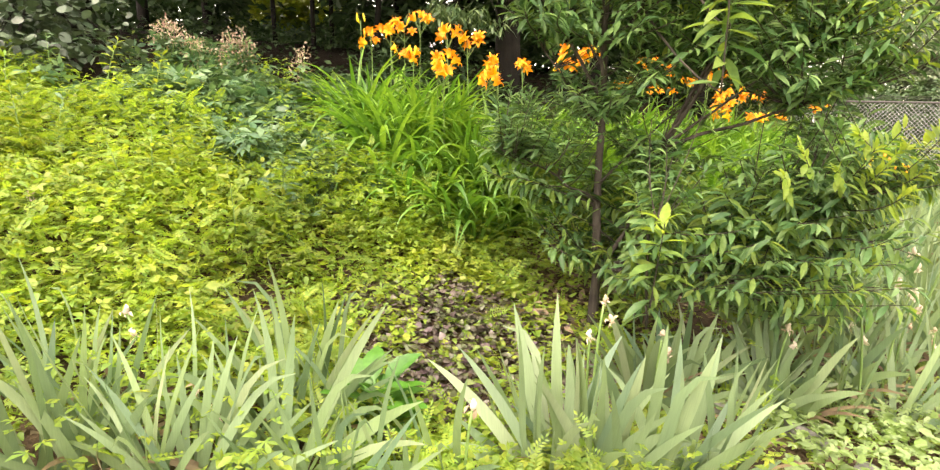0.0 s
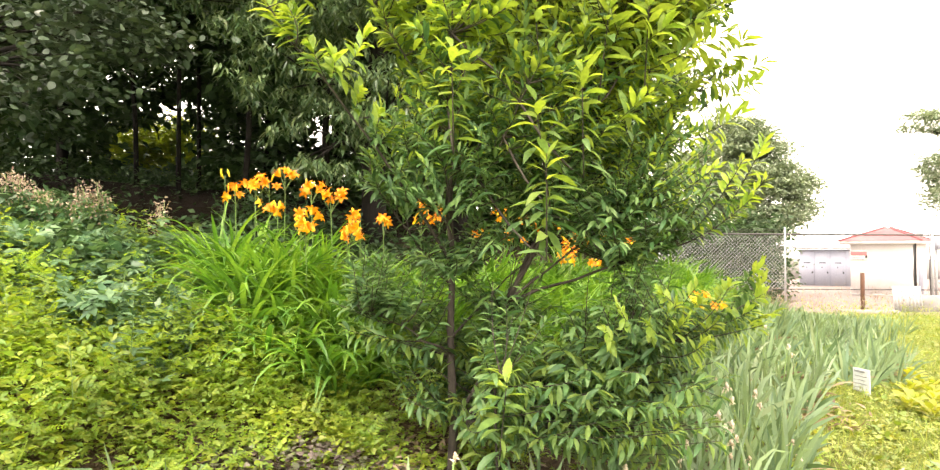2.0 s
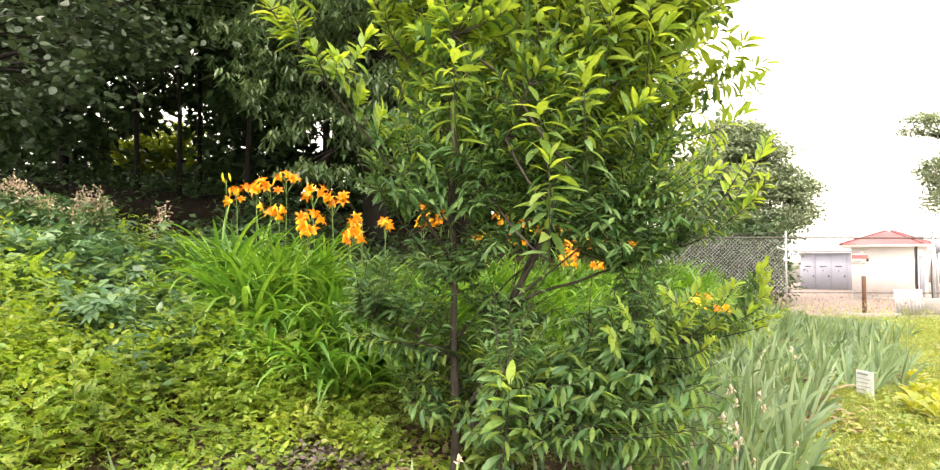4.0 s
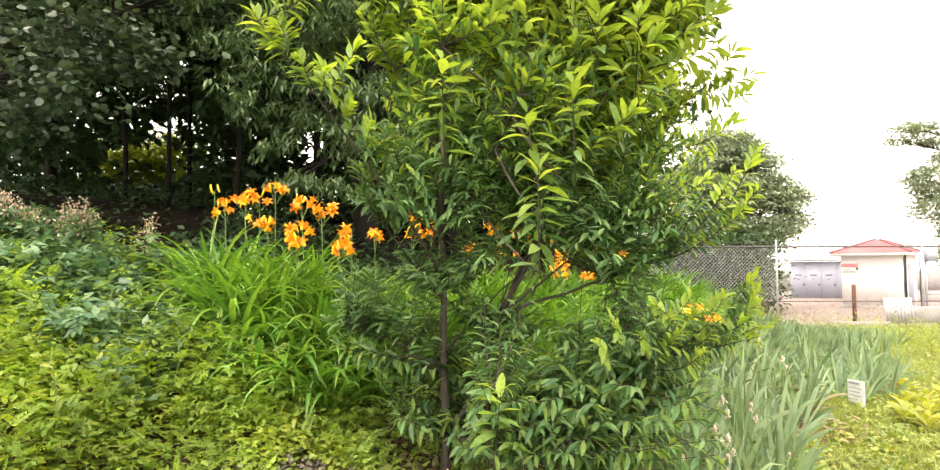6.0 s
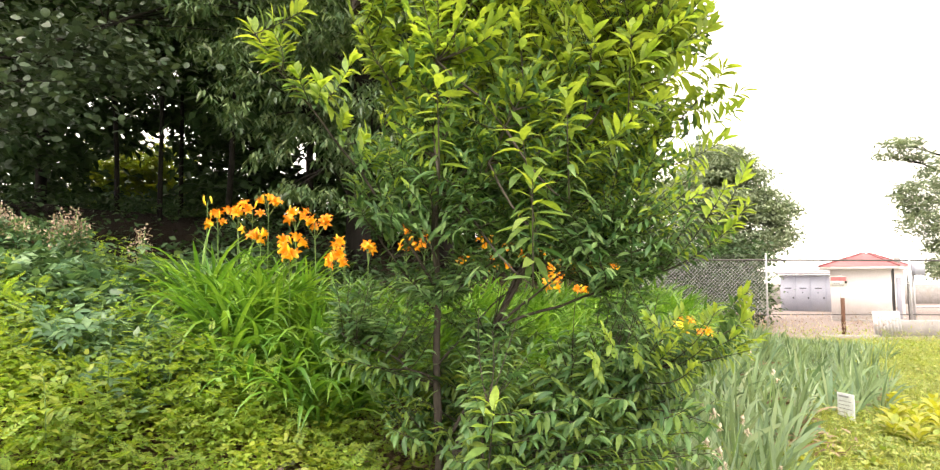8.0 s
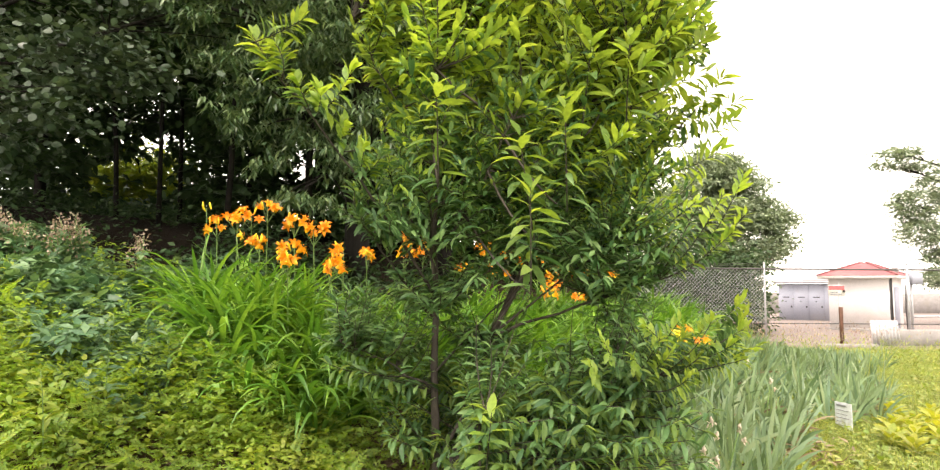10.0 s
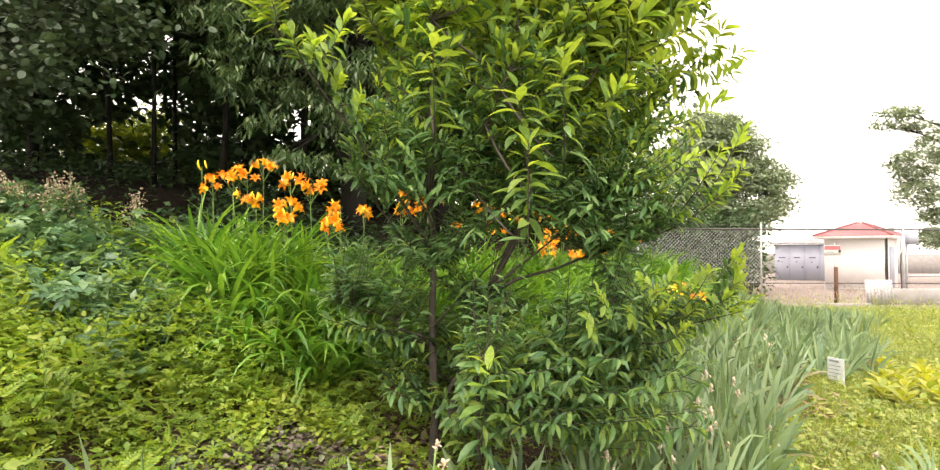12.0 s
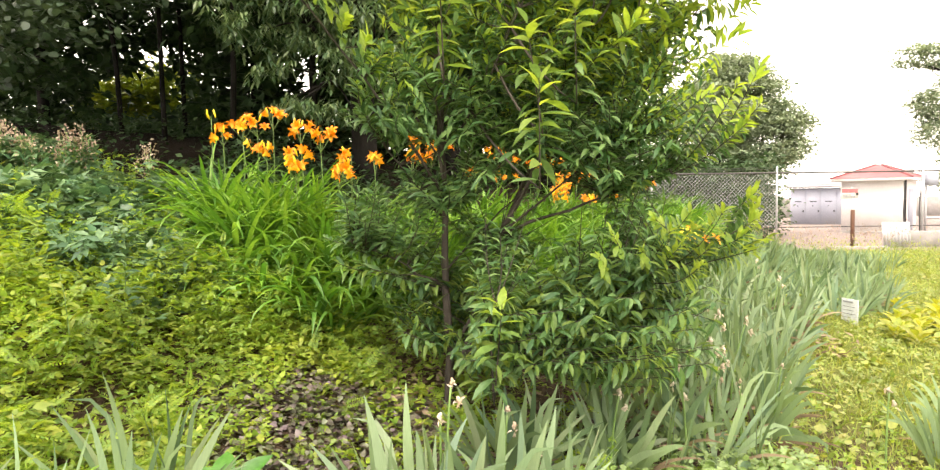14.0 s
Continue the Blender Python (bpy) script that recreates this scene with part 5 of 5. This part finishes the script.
# tree with long hanging leaves behind the daylilies
woodland_tree(-1.15, 7.0, 6.5, 0.13, (0.1, 0.1),
              [(-0.7, -0.7, 2.0, 0.8, 0.6, 0.6, 240), (-1.2, -0.8, 2.8, 0.9, 0.6, 0.5, 225), (0.3, -0.7, 1.5, 0.6, 0.5, 0.5, 165), (0.5, -0.8, 2.5, 0.9, 0.6, 0.7, 240),
               (-0.3, -0.5, 3.3, 1.6, 0.9, 0.7, 330), (1.5, -0.4, 2.2, 0.9, 0.6, 0.9, 240), (-0.25, -0.9, 1.05, 0.5, 0.3, 0.35, 90), (2.6, 0.2, 2.0, 0.9, 0.6, 1.0, 210)],
              NARROW, 0.105, -38, M_DROOP, "woodland tree with long hanging leaves and dark trunk", 13, (0.035, 0.035, 0.03), name="drooping_tree", whorl=True)
for x, y, h, r, blobs in (
        (-5.4, 10.0, 6, 0.036, [(0, 0, 3.4, 1.6, 1.3, 1.0, 120), (-0.5, 0.4, 5.6, 1.8, 1.4, 1.0, 110)]),
        (-4.55, 9.6, 6, 0.034, [(0.1, 0, 3.2, 1.4, 1.1, 0.8, 110), (0, 0, 5.4, 1.8, 1.4, 1.0, 110)]),
        (-4.95, 11.2, 6.5, 0.036, [(0, 0, 3.8, 1.7, 1.3, 1.2, 120)]),
        (-3.8, 11.4, 6, 0.06, [(0, 0, 0.9, 0.9, 0.8, 0.9, 90), (0, 0, 2.6, 1.3, 1.0, 1.2, 120)]),
        (-3.3, 9.0, 6, 0.04, [(0, 0, 3.2, 1.3, 1.0, 1.0, 130), (0.2, 0, 4.8, 1.8, 1.3, 1.0, 130)]),
        (-2.3, 9.6, 6.5, 0.055, [(0, 0, 2.2, 1.3, 1.0, 1.1, 130), (0, 0, 4.6, 1.8, 1.3, 1.2, 130)]),
        (-0.2, 8.4, 6.5, 0.11, [(0.2, 0, 2.4, 1.2, 0.9, 1.1, 130), (0, 0, 4.2, 1.8, 1.3, 1.2, 130)]),
        (1.2, 9.6, 6.5, 0.1, [(0, 0, 2.2, 1.3, 1.0, 1.3, 140), (0, 0, 4.2, 1.7, 1.2, 1.2, 130)]),
        (2.6, 12.5, 7, 0.12, [(0, 0, 2.4, 1.6, 1.2, 1.5, 150), (0.2, 0, 5.0, 1.8, 1.5, 1.4, 130)]),
        (-7.2, 8.0, 6.5, 0.1, [(0, 0, 2.4, 1.6, 1.2, 1.3, 160), (0.4, 0, 4.4, 1.9, 1.4, 1.3, 140)]),
        (-6.4, 6.9, 6, 0.09, [(0.2, 0, 1.6, 1.1, 0.8, 1.0, 130), (0.4, 0, 3.4, 1.6, 1.2, 1.1, 130)]),
        (-8.6, 11.0, 7, 0.1, [(0, 0, 2.2, 1.8, 1.4, 1.6, 160), (0, 0, 4.8, 2.0, 1.5, 1.4, 140)]),
        (-0.8, 12.0, 7, 0.12, [(0, 0, 2.4, 1.7, 1.3, 1.4, 150), (0, 0, 5.0, 2.0, 1.5, 1.4, 140)]),
        (-3.0, 13.5, 7, 0.11, [(0, 0, 3.0, 1.3, 1.2, 1.2, 110), (0, 0, 5.2, 2.0, 1.5, 1.2, 130)]),
        (-9.6, 14.5, 7.5, 0.12, [(0, 0, 2.6, 1.9, 1.5, 1.6, 150), (0, 0, 5.2, 2.2, 1.5, 1.4, 140)]),
        (0.8, 16.0, 8, 0.14, [(0, 0, 3.0, 2.0, 1.5, 2.0, 170), (0, 0, 6.0, 2.2, 1.6, 1.6, 140)])):
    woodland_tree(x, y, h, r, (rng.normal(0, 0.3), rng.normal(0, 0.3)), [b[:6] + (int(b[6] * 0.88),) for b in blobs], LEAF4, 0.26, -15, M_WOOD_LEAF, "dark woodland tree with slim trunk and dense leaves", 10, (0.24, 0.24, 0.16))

# the wood's far side: a thick wall of leaves with a few holes
en = 52000
edge = np.stack([rng.uniform(-17, 3.8, en), rng.uniform(14.5, 19, en), rng.uniform(0.2, 8.0, en)], 1)
edge[:, 2] += ground_z(edge[:, 0], edge[:, 1])
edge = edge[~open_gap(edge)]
shade_roof_n = 9000                                                            # unseen canopy added over the trunks to shade the wood
shade_tops = np.stack([rng.uniform(-14, 2.5, shade_roof_n), rng.uniform(7.6, 15, shade_roof_n), rng.uniform(8.6, 10.0, shade_roof_n)], 1)
shade_hang_n = 800                                                             # unseen boughs added over the crest to darken the bank
shade_hang = np.stack([rng.uniform(-9.5, 0.3, shade_hang_n), rng.uniform(4.9, 8, shade_hang_n), rng.uniform(5.8, 7.4, shade_hang_n)], 1)
shade_tops, shade_roof_n = np.vstack([shade_tops, shade_hang]), shade_roof_n + shade_hang_n
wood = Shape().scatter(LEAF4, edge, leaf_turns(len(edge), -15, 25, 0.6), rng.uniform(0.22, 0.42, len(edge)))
wood.scatter(LEAF4, shade_tops, leaf_turns(shade_roof_n, -10, 25, 0.5), rng.uniform(0.4, 0.65, shade_roof_n))
single("woodland_edge", wood, M_WOOD_LEAF, "dense dark wall of woodland leaves, with an added unseen shade canopy", "woodland", kind="stuff")

# sunlit brush seen through the trunks, and shaded undergrowth
brush = sprays(cloud((-10.6, 20.6, 4.5), (2.6, 0.8, 1.5), 900, 0.2), 13, (0.25, 0.25, 0.2), 0.22, 0, LEAF4)
single("sunlit_brush", brush, M_WEED_YELLOW, "sunlit yellow-green brush behind the dark trunks", "brush", kind="stuff")
ux, uy = rng.uniform(-9, 3, 500), rng.uniform(7.5, 12, 500)
ux, uy = np.r_[ux, rng.uniform(-2.6, 0.8, 900)], np.r_[uy, rng.uniform(5.6, 7.2, 900)]
low = np.stack([ux, uy, ground_z(ux, uy) + rng.uniform(0.02, 0.3, 1400) * np.clip((uy - 5.2) / 1.5, 0.2, 1)], 1)
thicket = np.stack([rng.uniform(-2.2, 2.9, 900), rng.uniform(9.5, 14, 900), rng.uniform(0, 2.8, 900)], 1)
thicket[:, 2] += ground_z(thicket[:, 0], thicket[:, 1])
crest = np.stack([rng.uniform(-5.2, -1.2, 90), rng.uniform(5.6, 6.6, 90), rng.uniform(0.02, 0.12, 90)], 1)
crest[:, 2] += ground_z(crest[:, 0], crest[:, 1])
low = np.vstack([low, crest])
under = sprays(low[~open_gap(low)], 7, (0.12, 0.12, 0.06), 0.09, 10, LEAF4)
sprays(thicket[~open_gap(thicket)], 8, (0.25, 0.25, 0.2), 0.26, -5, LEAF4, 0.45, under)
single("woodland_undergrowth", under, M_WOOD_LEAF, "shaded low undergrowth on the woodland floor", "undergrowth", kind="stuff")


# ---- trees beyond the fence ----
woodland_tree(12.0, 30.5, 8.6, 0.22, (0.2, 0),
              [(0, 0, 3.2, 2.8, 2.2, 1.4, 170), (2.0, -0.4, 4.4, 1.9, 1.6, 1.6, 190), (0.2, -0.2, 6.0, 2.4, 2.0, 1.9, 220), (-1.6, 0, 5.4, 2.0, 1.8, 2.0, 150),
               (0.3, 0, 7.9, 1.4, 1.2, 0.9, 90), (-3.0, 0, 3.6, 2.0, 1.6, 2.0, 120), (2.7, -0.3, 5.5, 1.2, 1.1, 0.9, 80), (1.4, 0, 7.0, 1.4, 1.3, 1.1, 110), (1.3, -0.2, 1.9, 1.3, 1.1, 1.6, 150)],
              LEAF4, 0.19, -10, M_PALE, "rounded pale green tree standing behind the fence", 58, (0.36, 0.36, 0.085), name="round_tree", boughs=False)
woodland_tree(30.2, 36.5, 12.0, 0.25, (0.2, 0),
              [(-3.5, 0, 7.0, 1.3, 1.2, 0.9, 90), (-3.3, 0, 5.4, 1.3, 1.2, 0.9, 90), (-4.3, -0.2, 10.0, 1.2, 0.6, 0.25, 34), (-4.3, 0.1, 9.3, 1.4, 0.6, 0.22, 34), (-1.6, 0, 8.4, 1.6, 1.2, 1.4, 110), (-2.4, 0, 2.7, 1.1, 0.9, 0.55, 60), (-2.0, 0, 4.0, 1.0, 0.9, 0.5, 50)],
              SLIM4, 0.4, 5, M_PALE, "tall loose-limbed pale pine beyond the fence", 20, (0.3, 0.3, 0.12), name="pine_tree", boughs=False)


hx, hy = rng.uniform(4, 13.1, 2600), rng.uniform(26.5, 30.5, 2600)
hedge = sprays(np.stack([hx, hy, rng.uniform(-0.4, 3.0, 2600)], 1), 11, (0.3, 0.3, 0.22), 0.25, -5, LEAF4)
single("dark_hedge", hedge, M_WOOD_LEAF, "dark shrub mass behind the chain-link fence", "hedge", kind="stuff")


# ---- fence ----
FZ = -0.4


def chain_fence(x0, x1, y):
    f = thing("chain_link_fence", (0, y, FZ), "tall galvanised chain-link fence with steel posts and top rail", "fence")
    posts = [2.2, 6.9, 11.62, 17.12, 19.6]
    for i, px in enumerate(posts):
        r = 0.05 if i == 3 else 0.035
        p = part("post", Shape().tube([(px, 0, -0.2), (px, 0, 1.5), (px, 0, 2.95)], r, 10), M_STEEL, f)
        part("post_cap", Shape().tube([(px, 0, 2.95), (px, 0, 2.98), (px, 0, 3.0)], [r * 1.15, r * 1.1, r * 0.4], 10), M_STEEL, p)
    for z, r in ((2.74, 0.034), (0.68, 0.02)):
        part("rail", Shape().tube([(x0, 0, z), ((x0 + x1) / 2, 0, z), (x1, 0, z)], r, 8), M_DULL, f)
    net = Shape()
    pitch, z0, z1 = 0.14, 0.70, 2.72
    h = z1 - z0
    x1 = 11.62
    for s in (1, -1):
        a = np.arange(x0 - h, x1, pitch)
        for u in a:
            lo, hi = max(u, x0), min(u + h, x1)
            if hi - lo > 0.05:
                za, zb = (z0 + lo - u, z0 + hi - u) if s > 0 else (z1 - lo + u, z1 - hi + u)
                net.tube([(lo, s * 0.004, za), (hi, s * 0.004, zb)], 0.0052, 4, False)
    part("chain_link_mesh", net, M_WIRE, f)
    for k in range(2):
        pts = [(x, 0.02, 2.86 + 0.07 * k + 0.01 * math.sin(x * 3)) for x in np.linspace(x0, 11.6, 24)]
        part("wire", Shape().tube(pts, 0.006, 4), M_DULL, f)


chain_fence(2.2, 19.6, 24.0)


def warning_sign():
    t = thing("warning_sign_post", (14.2, 23.5, FZ), "red and white notice board beside a rusty steel post", "sign")
    part("post", Shape().box((-0.055, -0.055, -0.1), (0.055, 0.055, 1.32), 0, 0.01), M_RUST, t)
    part("pole", Shape().tube([(0, 0.08, 0.0), (0, 0.08, 2.2)], 0.02, 8), M_STEEL, t)
    part("board", Shape().box((-0.42, 0.03, 1.74), (0.2, 0.05, 2.12), 0, 0.006), M_WHITE, t, "white notice board")
    part("red_band", Shape().box((-0.41, 0.022, 1.95), (0.19, 0.028, 2.11)), M_RED, t, smooth=False)
    for i, w in enumerate((0.45, 0.3)):
        part("print_bar", Shape().box((-0.36, 0.023, 1.78 + 0.07 * i), (-0.36 + w, 0.028, 1.815 + 0.07 * i)), M_INK, t, smooth=False)
    part("lamp_box", Shape().box((0.12, 0.0, 1.86), (0.2, 0.028, 1.96), 0, 0.005), M_BLACK, t)


warning_sign()


# ---- guard house ----
def guard_house():
    h = thing("guard_house", (20.72, 32.11, FZ), "small cream-rendered hut with red hipped roof and white eaves", "building", turn=-45)
    part("wall", Shape().box((-1.32, -1.48, -0.1), (1.32, 1.48, 2.56), 0, 0.02), M_CREAM, h)
    part("plinth", Shape().box((-1.35, -1.51, -0.1), (1.35, 1.51, 0.1), 0, 0.02), M_CONCRETE, h)
    part("eave_board", Shape().box((-1.72, -1.88, 2.56), (1.72, 1.88, 2.70), 0, 0.02), M_WHITE, h, "white eaves board")
    v = [(-1.74, -1.9, 2.70), (1.74, -1.9, 2.70), (1.74, 1.9, 2.70), (-1.74, 1.9, 2.70), (-0.12, -0.2, 3.38), (0.12, -0.2, 3.38), (0.12, 0.2, 3.38), (-0.12, 0.2, 3.38)]
    roof = part("roof", Shape().add(v, [(0, 1, 5, 4), (1, 2, 6, 5), (2, 3, 7, 6), (3, 0, 4, 7), (4, 5, 6, 7), (3, 2, 1, 0)]), M_ROOF, h, smooth=False)
    for k in range(4):
        a, b = np.array(v[k]) + (0, 0, 0.02), np.array(v[4 + k]) + (0, 0, 0.03)
        part("hip_cap", Shape().tube([a, b], 0.05, 6), M_ROOF, roof)
    part("vent", Shape().box((1.1, 0.3, 2.75), (1.35, 0.6, 3.15), 0, 0.02), M_CONCRETE, roof)
    part("aerial", Shape().tube([(1.5, 0.9, 2.7), (1.5, 0.9, 3.6)], 0.02, 6), M_STEEL, roof)
    part("downpipe", Shape().tube([(1.38, -1.40, 2.6), (1.38, -1.40, 2.3), (1.38, -1.40, 0.1)], 0.045, 8), M_BLACK, h)
    part("door", Shape().box((1.32, -0.5, 0.12), (1.36, 0.45, 2.15), 0, 0.01), M_GREY, h, "grey side door")


guard_house()


def steel_cabinets():
    c = thing("steel_cabinet_row", (23.75, 42.6, FZ - 0.12), "row of grey painted steel cabinets with a flat canopy", "cabinet", turn=-30)
    part("body", Shape().box((-1.95, -0.5, 0), (2.6, 1.5, 2.55), 0, 0.02), M_GREY, c)
    part("plinth", Shape().box((-2.0, -0.55, -0.1), (2.65, 1.55, 0.1), 0, 0.02), M_CONCRETE, c)
    part("canopy", Shape().box((-2.3, -0.95, 2.6), (2.9, 1.7, 2.72), 0, 0.02), M_ZINC, c)
    for i in range(5):
        x = -1.93 + 0.9 * i
        d = part("door", Shape().box((x + 0.02, -0.535, 0.14), (x + 0.88, -0.503, 2.45), 0, 0.008), M_GREY, c)
        part("louvre", Shape().box((x + 0.25, -0.55, 1.62), (x + 0.65, -0.536, 1.68)), M_BLACK, d, smooth=False)
        part("lock", Shape().box((x + 0.72, -0.56, 0.95), (x + 0.8, -0.536, 1.07), 0, 0.005), M_BLACK, d, smooth=False)
        part("upper_lock", Shape().box((x + 0.40, -0.555, 1.32), (x + 0.46, -0.536, 1.40), 0, 0.005), M_BLACK, d, smooth=False)
    part("roof_vent", Shape().box((-0.5, 0.2, 2.72), (1.2, 0.8, 2.95), 0, 0.04), M_ZINC, c)


steel_cabinets()


def corrugated_sheet(x, y, w, h, lean, turn):
    n = 97
    xs = np.linspace(-w / 2, w / 2, n)
    dy = 0.032 * np.sin(xs / 0.13 * 2 * np.pi)
    v = [(a, b + t, z * h) for t in (0, 0.004) for z in (0, 1) for a, b in zip(xs, dy)]
    f = []
    for i in range(n - 1):
        f += [(i, i + 1, n + i + 1, n + i), (2 * n + i + 1, 2 * n + i, 3 * n + i, 3 * n + i + 1), (n + i, n + i + 1, 3 * n + i + 1, 3 * n + i), (i + 1, i, 2 * n + i, 2 * n + i + 1)]
    f += [(0, n, 3 * n, 2 * n), (n - 1, 3 * n - 1, 4 * n - 1, 2 * n - 1)]
    single("corrugated_sheet", Shape().add(v, f), M_ZINC, "pale corrugated metal sheet leaning by the fence", "metal sheet", m=pose(x, y, FZ - 0.02, lean, 0, turn))


corrugated_sheet(14.95, 22.1, 1.05, 0.92, -8, 5)
single("low_wall", Shape().box((15.5, 22.3, FZ - 0.2), (24, 22.6, 0.16), 0, 0.03), M_CONCRETE, "low pale concrete wall along the fence foot", "wall", kind="structure")
single("kerb", Shape().box((12.6, 22.0, FZ - 0.2), (14.6, 22.2, FZ + 0.07), 0, 0.03), M_CONCRETE, "weathered concrete kerb at the lawn edge", "kerb", kind="structure")
single("boundary_wall", Shape().box((27.5, 58, FZ - 0.2), (70, 58.4, 1.3), 0, 0.03), M_CONCRETE, "long pale grey boundary wall in the distance", "wall", kind="structure")


def switch_pole():
    t = thing("switch_box_pole", (18.4, 25.6, FZ), "grey electrical box with black cables on a pole", "electrical box")
    part("pole", Shape().tube([(0, 0, -0.2), (0, 0, 2.7)], 0.05, 8), M_STEEL, t)
    part("box", Shape().box((-0.12, -0.3, 2.2), (0.3, -0.06, 2.66), 0, 0.02), M_GREY, t)
    for i, x in enumerate((-0.32, -0.95)):
        pts = [(x, -0.1, 2.4), (x + 0.02, -0.1, 1.8), (x, -0.1, 1.2), (x + 0.03, -0.1, 0.6), (x + 0.06, -0.1, 0.1)]
        part("cable", Shape().tube(pts, [0.02, 0.022, 0.024, 0.03, 0.034], 8), M_BLACK, t)
    part("cross_rail", Shape().tube([(0, 0, 0.9), (2.4, 0, 0.95)], 0.04, 8), M_STEEL, t)


switch_pole()

# dry weeds along the fence foot
wx = np.r_[rng.uniform(4.5, 16, 300), rng.uniform(5, 18, 1500)]
wy = np.r_[rng.uniform(20.5, 24.6, 300), rng.uniform(14.5, 19.5, 1500)]
weeds = sprays(np.stack([wx, wy, ground_z(wx, wy) + rng.uniform(0.03, 0.4, 1800) * rng.uniform(0.1, 1, 1800)], 1), 5, (0.12, 0.12, 0.1), 0.11, 40, SLIM4)
single("fence_weeds", weeds, M_GRASS, "straggling weeds and grass towards the fence foot", "weeds", kind="stuff")
fx2, fy2 = rng.uniform(7.5, 15.5, 420), rng.uniform(20.5, 23.8, 420)
dry = sprays(np.stack([fx2, fy2, ground_z(fx2, fy2) + rng.uniform(0.1, 0.7, 420)], 1), 4, (0.06, 0.06, 0.12), 0.1, 60, SLIM4)
single("dry_fence_weeds", dry, M_HUSK, "dry brown weed stalks at the fence", "weeds", kind="stuff")
